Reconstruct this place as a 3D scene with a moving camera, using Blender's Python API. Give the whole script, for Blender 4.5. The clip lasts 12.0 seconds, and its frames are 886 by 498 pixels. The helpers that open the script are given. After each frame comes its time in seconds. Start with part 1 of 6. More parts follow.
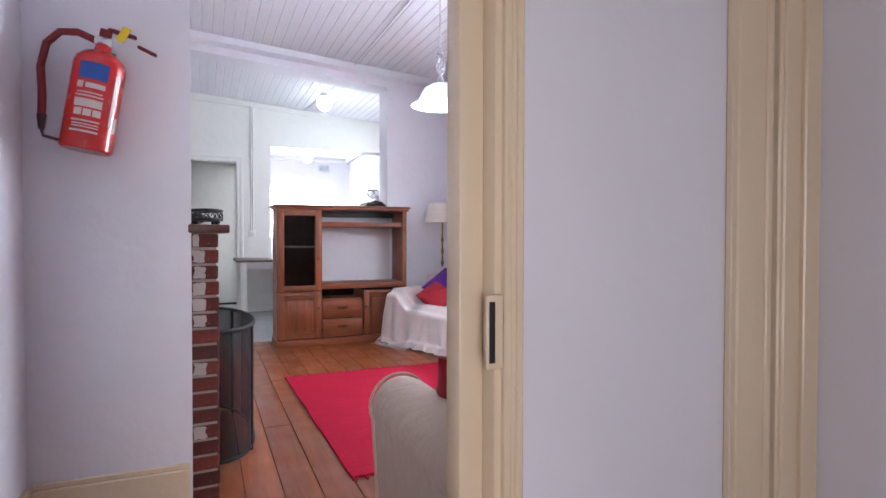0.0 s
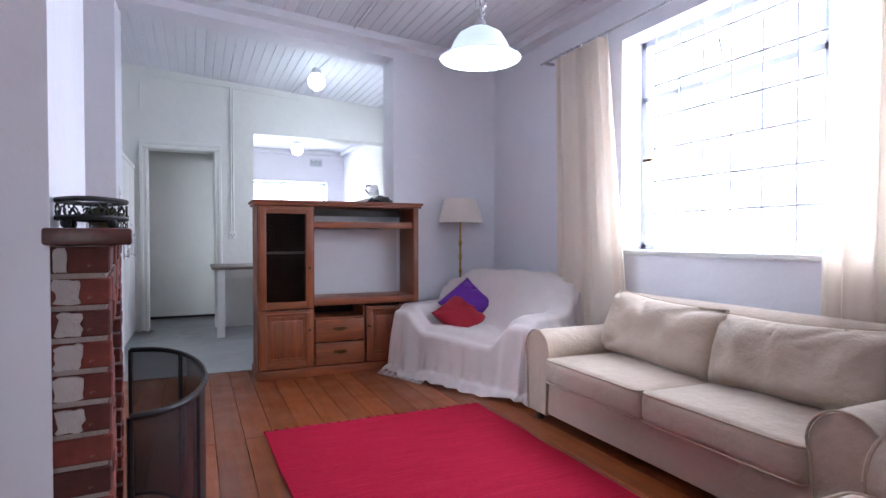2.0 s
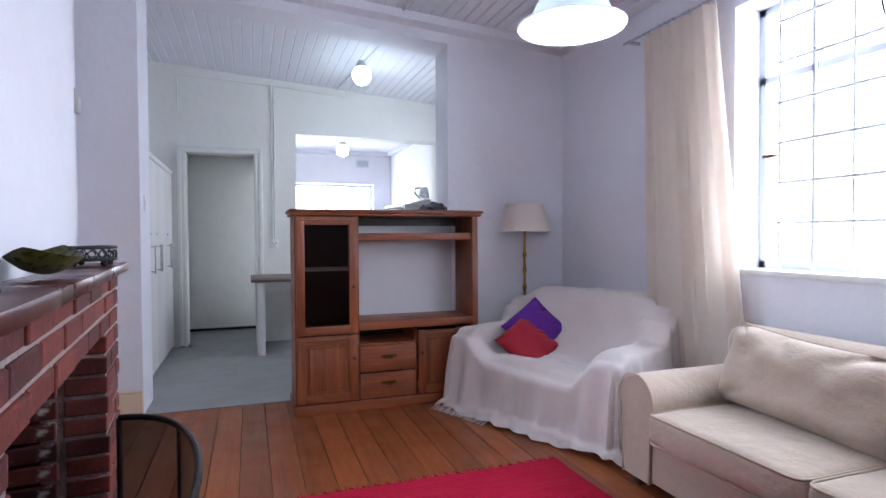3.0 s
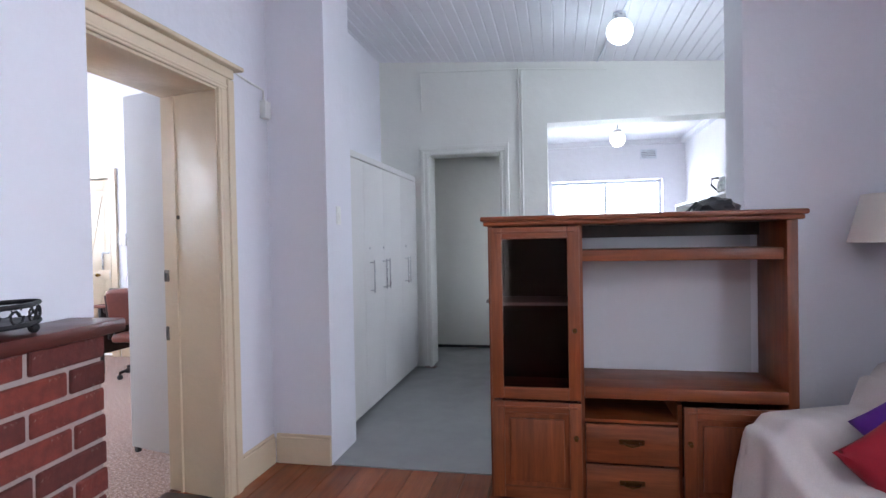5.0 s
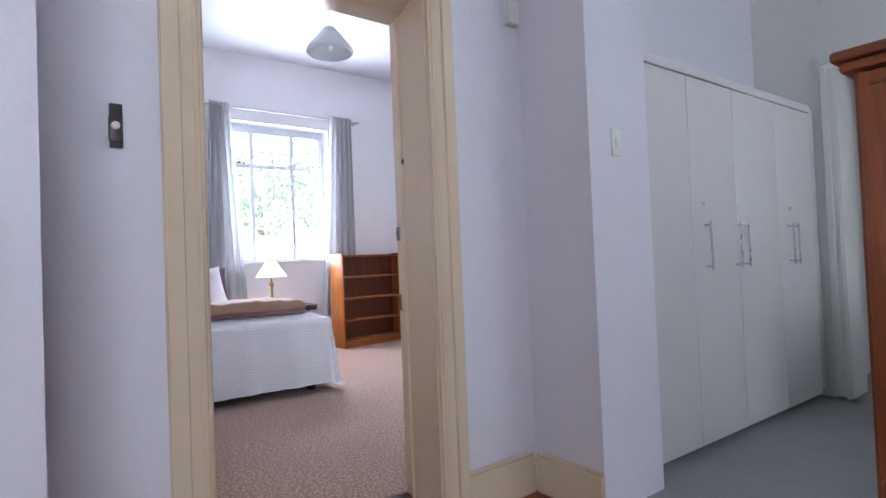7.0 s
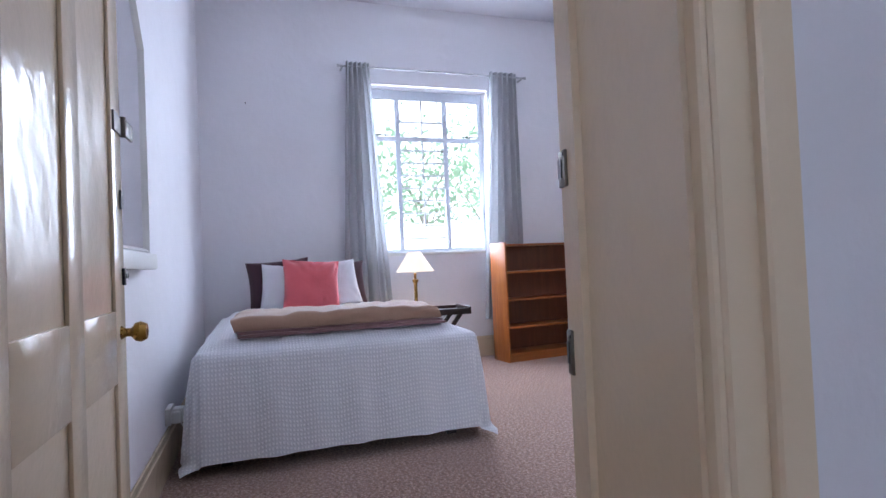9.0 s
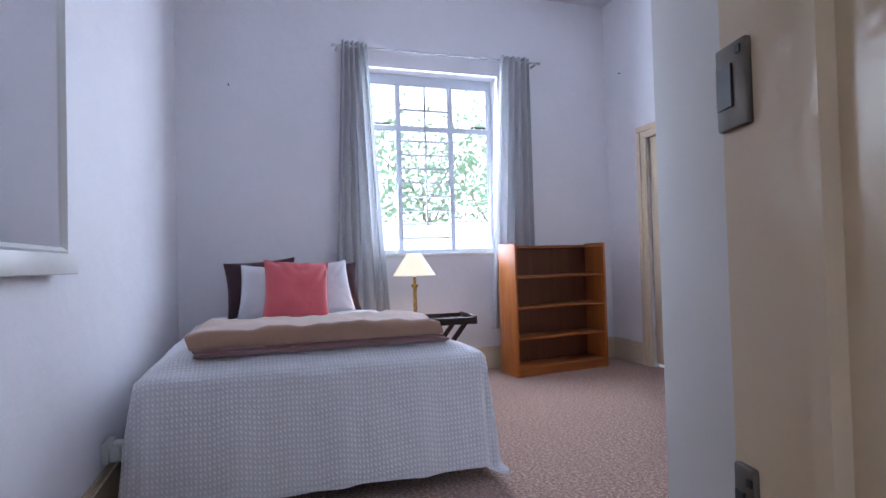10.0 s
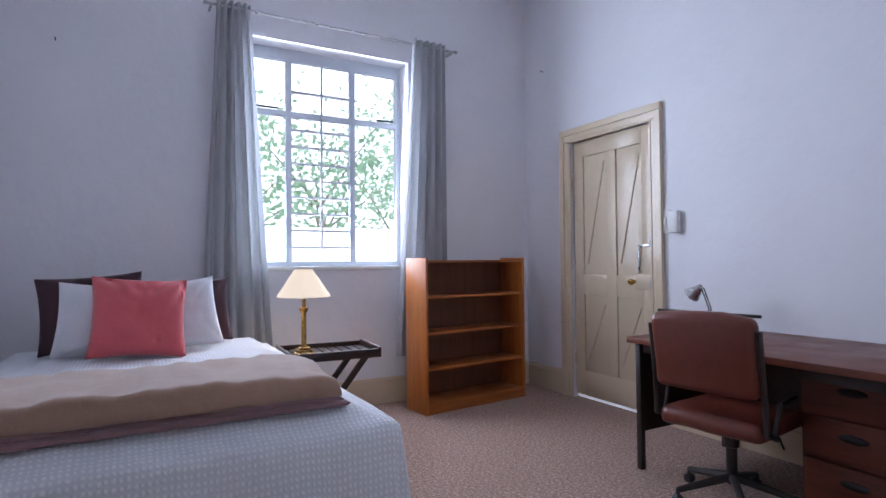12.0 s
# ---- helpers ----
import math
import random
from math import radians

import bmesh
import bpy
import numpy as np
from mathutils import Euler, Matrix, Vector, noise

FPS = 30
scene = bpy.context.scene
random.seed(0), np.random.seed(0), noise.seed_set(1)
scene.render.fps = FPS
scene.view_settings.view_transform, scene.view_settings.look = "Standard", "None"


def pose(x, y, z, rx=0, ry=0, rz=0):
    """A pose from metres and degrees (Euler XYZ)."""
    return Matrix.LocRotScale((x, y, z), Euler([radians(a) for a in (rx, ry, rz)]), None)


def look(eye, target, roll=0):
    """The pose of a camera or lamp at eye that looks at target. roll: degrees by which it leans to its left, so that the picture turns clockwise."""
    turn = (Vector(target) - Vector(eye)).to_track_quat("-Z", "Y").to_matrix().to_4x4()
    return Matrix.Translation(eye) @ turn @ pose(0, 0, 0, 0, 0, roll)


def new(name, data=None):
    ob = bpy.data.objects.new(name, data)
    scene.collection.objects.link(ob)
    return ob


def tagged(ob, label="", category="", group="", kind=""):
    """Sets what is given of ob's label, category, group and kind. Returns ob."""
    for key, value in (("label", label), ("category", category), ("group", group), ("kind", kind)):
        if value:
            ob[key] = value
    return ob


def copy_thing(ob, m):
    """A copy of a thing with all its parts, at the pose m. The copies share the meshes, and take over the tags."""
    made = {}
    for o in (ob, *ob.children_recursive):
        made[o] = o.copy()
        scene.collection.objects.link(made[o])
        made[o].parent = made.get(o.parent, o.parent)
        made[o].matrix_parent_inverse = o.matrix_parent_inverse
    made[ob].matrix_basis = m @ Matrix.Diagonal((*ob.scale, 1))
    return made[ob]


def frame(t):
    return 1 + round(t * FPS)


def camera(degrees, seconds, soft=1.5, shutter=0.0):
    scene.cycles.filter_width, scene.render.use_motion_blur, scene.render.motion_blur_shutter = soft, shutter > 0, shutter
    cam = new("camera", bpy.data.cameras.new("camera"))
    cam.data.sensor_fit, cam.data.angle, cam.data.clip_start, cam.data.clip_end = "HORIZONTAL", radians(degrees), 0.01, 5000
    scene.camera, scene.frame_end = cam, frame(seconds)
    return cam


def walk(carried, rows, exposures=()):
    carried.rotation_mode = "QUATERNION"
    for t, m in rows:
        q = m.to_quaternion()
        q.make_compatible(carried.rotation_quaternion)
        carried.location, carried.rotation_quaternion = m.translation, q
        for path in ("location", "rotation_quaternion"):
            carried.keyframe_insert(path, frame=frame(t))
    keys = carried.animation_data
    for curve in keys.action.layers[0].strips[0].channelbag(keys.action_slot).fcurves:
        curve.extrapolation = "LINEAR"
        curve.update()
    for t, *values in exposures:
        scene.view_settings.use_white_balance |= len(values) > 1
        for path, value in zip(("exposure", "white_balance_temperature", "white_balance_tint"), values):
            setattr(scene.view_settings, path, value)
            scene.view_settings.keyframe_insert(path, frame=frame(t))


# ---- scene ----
cam = camera(77.0, 12.0)
PATH = [
    (0, (0.257, 0.025, 1.164), (1.044, 1.863, 1.127), 0.1),
    (0.5, (0.278, 0.407, 1.16), (1.072, 2.242, 1.12), -0.1),
    (1, (0.327, 0.691, 1.155), (1.138, 2.518, 1.113), -0.1),
    (1.5, (0.413, 0.945, 1.164), (1.238, 2.767, 1.124), -0.1),
    (2, (0.487, 1.236, 1.202), (1.3, 3.063, 1.163), -0.0),
    (2.5, (0.557, 1.583, 1.259), (1.312, 3.434, 1.218), -0.2),
    (4.5, (1.115, 2.921, 1.426), (1.103, 4.92, 1.373), -0.6),
    (5, (1.307, 3.256, 1.41), (0.908, 5.215, 1.38), -1.1),
    (5.5, (1.436, 3.628, 1.335), (0.666, 5.474, 1.335), -1.6),
    (6, (1.528, 3.958, 1.252), (0.427, 5.627, 1.263), -1.8),
    (6.5, (1.532, 4.281, 1.175), (0.13, 5.707, 1.205), -2.0),
    (7, (1.388, 4.632, 1.094), (-0.21, 5.833, 1.14), -2.3),
    (7.5, (1.164, 4.926, 1.06), (-0.568, 5.925, 1.097), -2.1),
    (9.3, (-0.217, 5.623, 1.086), (-2.12, 6.236, 1.133), -2.3),
    (10, (-0.558, 5.729, 1.109), (-2.459, 6.35, 1.153), -1.6),
    (10.5, (-0.77, 5.77, 1.135), (-2.647, 6.46, 1.175), -1.2),
    (11, (-0.964, 5.819, 1.151), (-2.808, 6.591, 1.195), -0.9),
    (11.5, (-1.166, 5.897, 1.191), (-2.974, 6.752, 1.231), -0.8),
    (12, (-1.349, 5.959, 1.218), (-3.099, 6.925, 1.266), -0.5),
]
walk(cam, [(t, look(eye, target, roll)) for t, eye, target, roll in PATH],
     [(0.0, 0.42, 6220, 15), (1.0, 0.2, 6070, 14), (1.5, 0.06, 5970, 14), (2.5, -0.1, 5870, 13), (4.5, -0.25, 5970, 12), (6.0, -0.35, 6020, 12), (7.5, -0.7, 5970, 12),
      (9.5, -1.15, 5670, 13), (10.5, -1.38, 5670, 13), (12.0, -1.58, 5720, 13)])

# ---- light ----
sky_world = bpy.data.worlds.new("sky")
scene.world = sky_world
sky_world.use_nodes = True
_nt = sky_world.node_tree
_sky = _nt.nodes.new("ShaderNodeTexSky")
_sky.sky_type, _sky.sun_disc = "NISHITA", False
_sky.sun_elevation, _sky.sun_rotation = radians(55), radians(90)
_nt.links.new(_sky.outputs[0], _nt.nodes["Background"].inputs[0])
_nt.nodes["Background"].inputs[1].default_value = 0.15


def lamp(name, kind, energy, colour, m, **settings):
    data = bpy.data.lights.new(name, kind)
    data.energy, data.color = energy, colour
    for key, value in settings.items():
        if key == "size":
            data.shape, data.size, data.size_y = "RECTANGLE", value[0], value[1]
        elif key == "soft":
            data.shadow_soft_size = value
        elif key == "angle":
            data.angle = radians(value)
        elif key == "spread":
            data.spread = radians(value)
    ob = new(name, data)
    ob.matrix_world = m
    return ob


lamp("sun", "SUN", 5.0, (1.0, 0.95, 0.88), look((18, -4, 26), (0, 0, 0)), angle=1)
DAY = (0.84, 0.90, 1.0)
lamp("window_and_fill_daylight", "AREA", 120, DAY, look((3.78, 3.72, 1.95), (0, 3.72, 1.75)), size=(2.2, 2.0))
lamp("window_and_fill_daylight", "AREA", 260, DAY, look((-6.02, 7.42, 2.1), (-3.0, 7.42, 1.75)), size=(1.3, 1.75))
lamp("window_and_fill_daylight", "AREA", 115, DAY, look((2.2, 13.75, 2.2), (2.2, 9.0, 1.6)), size=(1.8, 1.4))
# Added fill lamp in an unseen hall doorway, to brighten the entry walls.
lamp("hall_fill_light", "AREA", 13, (1.0, 0.95, 0.91), look((-0.1, -1.78, 1.1), (0.0, 1.2, 1.2)), size=(0.95, 2.0), spread=110)
# Fill lamp in an assumed, unseen opening of the dining room's east wall.
lamp("window_and_fill_daylight", "AREA", 10, (0.95, 0.97, 1.0), look((3.55, 8.1, 1.9), (0, 8.1, 1.6)), size=(1.2, 1.3))
lamp("pendant_bulb", "POINT", 24, (0.95, 0.98, 1.0), pose(1.89, 3.90, 2.09), soft=0.05)
lamp("globe_bulb", "POINT", 10, (0.80, 0.97, 1.0), pose(1.84, 8.03, 2.95), soft=0.06)
lamp("globe_bulb", "POINT", 12, (1.0, 0.93, 0.82), pose(2.18, 11.5, 2.62), soft=0.06)
lamp("bedside_bulb", "POINT", 14, (1.0, 0.72, 0.42), pose(-5.05, 6.94, 1.05), soft=0.03)

# ---- materials ----


def rgb(*c):
    """sRGB 0-255 to linear."""
    return tuple((v / 255 / 12.92) if v < 10.3 else (((v / 255) + 0.055) / 1.055) ** 2.4 for v in c)


class Nodes:
    def __init__(self, name):
        self.mat = bpy.data.materials.new(name)
        self.mat.use_nodes = True
        self.nt = self.mat.node_tree
        self.bsdf = self.nt.nodes["Principled BSDF"]
        self.coord = self.nt.nodes.new("ShaderNodeTexCoord")

    def add(self, kind, **inputs):
        n = self.nt.nodes.new(kind)
        for key, value in inputs.items():
            n.inputs[key.replace("_", " ")].default_value = value
        return n

    def link(self, a, b):
        self.nt.links.new(a, b)

    def mapped(self, scale, turn=(0, 0, 0)):
        m = self.add("ShaderNodeMapping")
        m.inputs["Scale"].default_value = scale
        m.inputs["Rotation"].default_value = [radians(a) for a in turn]
        self.link(self.coord.outputs["Object"], m.inputs["Vector"])
        return m.outputs["Vector"]

    def noise(self, scale, detail=4.0, rough=0.55, stretch=None):
        n = self.add("ShaderNodeTexNoise", Scale=scale, Detail=detail, Roughness=rough)
        self.link(self.mapped(stretch) if stretch else self.coord.outputs["Object"], n.inputs["Vector"])
        return n.outputs["Fac"]

    def ramp(self, fac, stops):
        r = self.add("ShaderNodeValToRGB")
        e = r.color_ramp.elements
        e[0].position, e[0].color = stops[0][0], (*stops[0][1], 1)
        e[1].position, e[1].color = stops[-1][0], (*stops[-1][1], 1)
        for p, c in stops[1:-1]:
            e.new(p).color = (*c, 1)
        self.link(fac, r.inputs["Fac"])
        return r.outputs["Color"]

    def mix(self, fac, a, b, blend="MIX"):
        m = self.nt.nodes.new("ShaderNodeMix")
        m.data_type, m.blend_type = "RGBA", blend
        for value, sock in ((fac, m.inputs[0]), (a, m.inputs[6]), (b, m.inputs[7])):
            if isinstance(value, (int, float)):
                sock.default_value = value
            elif isinstance(value, tuple):
                sock.default_value = (*value, 1)
            else:
                self.link(value, sock)
        return m.outputs[2]

    def bump(self, height, strength, distance=0.01, after=None):
        b = self.add("ShaderNodeBump", Strength=strength, Distance=distance)
        self.link(height, b.inputs["Height"])
        if after is not None:
            self.link(after, b.inputs["Normal"])
        return b.outputs["Normal"]

    def done(self, colour=None, normal=None, rough=None, **values):
        for value, key in ((colour, "Base Color"), (normal, "Normal"), (rough, "Roughness")):
            if value is None:
                continue
            if isinstance(value, (int, float)):
                self.bsdf.inputs[key].default_value = value
            elif isinstance(value, tuple):
                self.bsdf.inputs[key].default_value = (*value, 1)
            else:
                self.link(value, self.bsdf.inputs[key])
        for key, value in values.items():
            self.bsdf.inputs[key.replace("_", " ")].default_value = value
        return self.mat


def dim(c, k):
    return tuple(v * k for v in c)


def paint(name, c, rough=0.6, stain=0.06, bump=0.15, lumps=9.0, grain=160.0, dirt=None, **values):
    """Painted plaster or wood: slow stains, patchy gloss, brush and trowel relief."""
    n = Nodes(name)
    big = n.noise(1.3, 5.0, 0.6)
    col = n.ramp(big, [(0.3, dim(c, 1 - stain)), (0.7, c)])
    if dirt:
        spots = n.noise(7.0, 8.0, 0.7)
        fac = n.ramp(spots, [(0.5, (0, 0, 0)), (0.9, (0.3, 0.3, 0.3))])
        col = n.mix(fac, col, dirt)
    nor = n.bump(n.noise(lumps, 3.0), bump, 0.02)
    nor = n.bump(n.noise(grain, 2.0), bump * 0.6, 0.002, nor)
    r = n.ramp(n.noise(5.0, 4.0), [(0.3, (rough - 0.08,) * 3), (0.7, (min(1, rough + 0.08),) * 3)])
    return n.done(col, nor, r, **values)


def wood(name, light, dark, axis="x", rough=0.4, scale=1.0, vary=0.0, bump=0.08, **values):
    """Wood with grain along one axis."""
    n = Nodes(name)
    k = {"x": (1.0, 14.0, 14.0), "y": (14.0, 1.0, 14.0), "z": (14.0, 14.0, 1.0)}[axis]
    grain = n.noise(1.6 * scale, 8.0, 0.65, k)
    fine = n.noise(7.0 * scale, 3.0, 0.6, k)
    col = n.ramp(grain, [(0.28, dark), (0.5, tuple((a + b) / 2 for a, b in zip(light, dark))), (0.72, light)])
    col = n.mix(n.ramp(fine, [(0.4, (0, 0, 0)), (0.7, (0.3, 0.3, 0.3))]), col, dim(dark, 0.7))
    if vary:
        info = n.add("ShaderNodeObjectInfo")
        col = n.mix(1.0, col, n.ramp(info.outputs["Random"], [(0.0, (1 - vary,) * 3), (1.0, (1 + vary * 0.4,) * 3)]), "MULTIPLY")
    nor = n.bump(fine, bump, 0.003)
    r = n.ramp(n.noise(4.0, 5.0), [(0.3, (rough - 0.1,) * 3), (0.7, (rough + 0.12,) * 3)])
    return n.done(col, nor, r, **values)


def cloth(name, c, rough=0.9, weave=420.0, stain=0.12, bump=0.35, sheen=0.25, folds=0.25, **values):
    n = Nodes(name)
    col = n.ramp(n.noise(5.0, 6.0, 0.6), [(0.3, dim(c, 1 - stain)), (0.72, c)])
    fine = n.noise(weave, 2.0, 0.5)
    col = n.mix(0.25, col, n.ramp(fine, [(0.35, dim(c, 0.7)), (0.65, dim(c, 1.1))]))
    nor = n.bump(n.noise(9.0, 4.0), folds, 0.02)
    nor = n.bump(fine, bump, 0.002, nor)
    return n.done(col, nor, rough, Sheen_Weight=sheen, **values)


def plain(name, c, rough=0.4, metal=0.0, wear=0.1, **values):
    n = Nodes(name)
    f = n.noise(22.0, 5.0, 0.6)
    col = n.ramp(f, [(0.3, dim(c, 1 - wear)), (0.7, c)])
    r = n.ramp(n.noise(40.0, 3.0), [(0.3, (max(0.02, rough - 0.08),) * 3), (0.7, (min(1, rough + 0.08),) * 3)])
    return n.done(col, None, r, Metallic=metal, **values)


def glow(name, c, strength):
    n = Nodes(name)
    return n.done(c, None, 0.3, Emission_Color=(*c, 1), Emission_Strength=strength)


def clear_glass(name, tint=(1, 1, 1), rough=0.0, share=0.05):
    n = Nodes(name)
    out = n.nt.nodes["Material Output"]
    clear = n.nt.nodes.new("ShaderNodeBsdfTransparent")
    clear.inputs[0].default_value = (*tint, 1)
    gloss = n.nt.nodes.new("ShaderNodeBsdfGlossy")
    gloss.inputs["Roughness"].default_value = 0.02 + rough
    m = n.nt.nodes.new("ShaderNodeMixShader")
    m.inputs[0].default_value = share
    n.link(clear.outputs[0], m.inputs[1])
    n.link(gloss.outputs[0], m.inputs[2])
    n.link(m.outputs[0], out.inputs["Surface"])
    return n.mat


WALL = paint("wall_paint", rgb(226, 225, 232), 0.6, 0.05, 0.22)
# Lighter copy of wall_paint, raised to make up for weak bounced light.
WALL_BED = paint("bedroom_wall_paint", rgb(240, 239, 243), 0.6, 0.05, 0.2)
WALL_WARM = paint("wall_paint_cream_white", rgb(226, 226, 220), 0.55, 0.06, 0.22)
WHITE_GLOSS = paint("white_gloss_paint", rgb(232, 232, 228), 0.38, 0.06, 0.06, 14.0)
CREAM = paint("cream_gloss_paint", rgb(224, 206, 178), 0.19, 0.06, 0.16, 11.0, 90.0, Specular_IOR_Level=0.35)
SATIN = paint("white_satin_paint", rgb(216, 214, 212), 0.75, 0.05, 0.05, 6.0, Specular_IOR_Level=0.25)
CEIL = paint("ceiling_paint", rgb(228, 228, 234), 0.6, 0.04, 0.05)
LINO = paint("grey_lino", rgb(150, 152, 152), 0.42, 0.14, 0.03, 4.0, 60.0, dim(rgb(120, 120, 118), 1.0))
PINE = wood("varnished_floorboard", rgb(166, 90, 44), rgb(118, 58, 28), "y", 0.40, 0.8, 0.3, 0.015)
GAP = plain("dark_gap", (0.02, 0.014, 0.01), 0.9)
OAK = wood("cabinet_wood_upright", rgb(152, 82, 44), rgb(100, 48, 25), "z", 0.40, 1.2, 0.12, 0.05)
OAK_X = wood("cabinet_wood_across", rgb(152, 82, 44), rgb(100, 48, 25), "x", 0.40, 1.2, 0.12, 0.05)
ORANGE_Z = wood("bookcase_wood_upright", rgb(198, 124, 58), rgb(160, 88, 36), "z", 0.40, 1.0, 0.1, 0.05)
ORANGE_Y = wood("bookcase_wood_across", rgb(186, 112, 52), rgb(148, 80, 34), "y", 0.40, 1.0, 0.1, 0.05)
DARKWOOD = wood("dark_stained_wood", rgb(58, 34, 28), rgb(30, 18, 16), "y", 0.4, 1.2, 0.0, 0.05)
DESKWOOD = wood("desk_mahogany", rgb(126, 66, 46), rgb(84, 40, 28), "x", 0.40, 1.0, 0.0, 0.04)
BEIGE = cloth("beige_sofa_cloth", rgb(190, 172, 154), 0.92, 380.0, 0.08, 0.3, 0.2, 0.7)
PIPING = cloth("beige_piping", rgb(186, 168, 146), 0.9, 600.0)
THROW = cloth("pale_throw_cloth", rgb(214, 204, 200), 0.95, 260.0, 0.06, 0.45, 0.25, 0.2)
RED = cloth("crimson_cloth", rgb(152, 14, 36), 0.85, 420.0, 0.12, 0.3, 0.05, 0.4)
PURPLE = cloth("purple_cloth", rgb(92, 30, 140), 0.8, 420.0, 0.12, 0.3, 0.05, 0.4)
PINK = cloth("coral_pink_cloth", rgb(208, 92, 98), 0.85, 420.0, 0.08, 0.3, 0.3, 0.35)
PLUM = cloth("dark_plum_cloth", rgb(62, 30, 40), 0.85, 420.0, 0.1, 0.3, 0.2, 0.35)
LINEN = cloth("white_linen", rgb(232, 232, 236), 0.9, 500.0, 0.04, 0.2, 0.1, 0.3)
TAN = cloth("tan_blanket_fleece", rgb(178, 144, 122), 0.95, 240.0, 0.1, 0.6, 0.5, 0.35)
MAUVE = cloth("mauve_blanket", rgb(140, 108, 108), 0.95, 240.0, 0.1, 0.6, 0.4, 0.3)


def see_through(mat, c, share):
    """Thin cloth: part of the light passes to the other side."""
    nt = mat.node_tree
    t = nt.nodes.new("ShaderNodeBsdfTranslucent")
    t.inputs[0].default_value = (*c, 1)
    m = nt.nodes.new("ShaderNodeMixShader")
    m.inputs[0].default_value = share
    nt.links.new(nt.nodes["Principled BSDF"].outputs[0], m.inputs[1])
    nt.links.new(t.outputs[0], m.inputs[2])
    nt.links.new(m.outputs[0], nt.nodes["Material Output"].inputs["Surface"])
    return mat


CURTAIN = see_through(cloth("cream_curtain_cloth", rgb(228, 217, 208), 0.9, 420.0, 0.05, 0.2, 0.1, 0.1), rgb(238, 222, 200), 0.38)
GREY_CURTAIN = see_through(cloth("grey_curtain_cloth", rgb(186, 187, 190), 0.85, 420.0, 0.06, 0.2, 0.15, 0.1), rgb(176, 178, 182), 0.22)
STEEL = plain("brushed_steel", (0.55, 0.55, 0.56), 0.3, 1.0, 0.15)
IRON = plain("black_iron", (0.025, 0.025, 0.028), 0.5, 0.4, 0.3)
BRASS = plain("aged_brass", rgb(176, 140, 74), 0.28, 1.0, 0.25)
DARKBRASS = plain("dark_brass", rgb(98, 74, 46), 0.4, 1.0, 0.3)
PLASTIC = plain("white_plastic", rgb(232, 232, 228), 0.35)
BLACK = plain("black_plastic", (0.02, 0.02, 0.022), 0.4)
GRILLE = plain("grey_white_steel_bar", rgb(214, 216, 220), 0.6, 0.0, 0.05)
STEELWHITE = plain("white_steel_frame", rgb(206, 211, 220), 0.5, 0.0, 0.04)
_cp = Nodes("speckled_carpet")
_sp = _cp.noise(60.0, 5.0, 0.85)
_cc = _cp.ramp(_sp, [(0.38, rgb(82, 50, 38)), (0.5, rgb(158, 118, 98)), (0.62, rgb(226, 202, 184))])
_cc = _cp.mix(_cp.ramp(_cp.noise(2.2, 5.0), [(0.35, (0, 0, 0)), (0.7, (0.35, 0.35, 0.35))]), _cc, rgb(150, 118, 106))
CARPET = _cp.done(_cc, _cp.bump(_sp, 0.8, 0.008), 0.97, Sheen_Weight=0.3)
GLASS = clear_glass("window_glass")
SMOKED = clear_glass("smoked_glass", (0.62, 0.54, 0.52), 0.03, 0.01)

# ---- mesh helpers ----


def part(name, bm, material, parent=None, label="", smooth=35, fix=True):
    """Links a bmesh as one mesh object, under a thing or part if given."""
    if fix:
        bmesh.ops.recalc_face_normals(bm, faces=bm.faces)
    me = bpy.data.meshes.new(name)
    bm.to_mesh(me)
    bm.free()
    me.materials.append(material)
    if smooth:
        me.shade_smooth()
        me.set_sharp_from_angle(angle=radians(smooth))
    ob = new(name, me)
    if parent is not None:
        ob.parent = parent
    if label:
        tagged(ob, label=label)
    return ob


def thing(name, label, category, m=None, group="", kind=""):
    ob = new(name)
    ob.empty_display_size = 0.05
    ob.matrix_world = m if m is not None else Matrix()
    return tagged(ob, label, category, group, kind)


def structure(name, bm, material, label="", smooth=35):
    return tagged(part(name, bm, material, smooth=smooth), label, kind="structure")


def box(bm, x0, x1, y0, y1, z0, z1, bevel=0.0, seg=2, m=None):
    vs = [bm.verts.new(((x0, x1)[i], (y0, y1)[j], (z0, z1)[k])) for i in (0, 1) for j in (0, 1) for k in (0, 1)]
    fs = [bm.faces.new([vs[i] for i in q]) for q in ((0, 1, 3, 2), (4, 6, 7, 5), (0, 4, 5, 1), (2, 3, 7, 6), (0, 2, 6, 4), (1, 5, 7, 3))]
    if m is not None:
        for v in vs:
            v.co = m @ v.co
    if bevel:
        es = list({e for f in fs for e in f.edges})
        bmesh.ops.bevel(bm, geom=es, offset=bevel, segments=seg, affect="EDGES", profile=0.5)
    return vs


def boxes(*rows, bevel=0.0, m=None):
    bm = bmesh.new()
    for r in rows:
        box(bm, *r, bevel=bevel, m=m)
    return bm


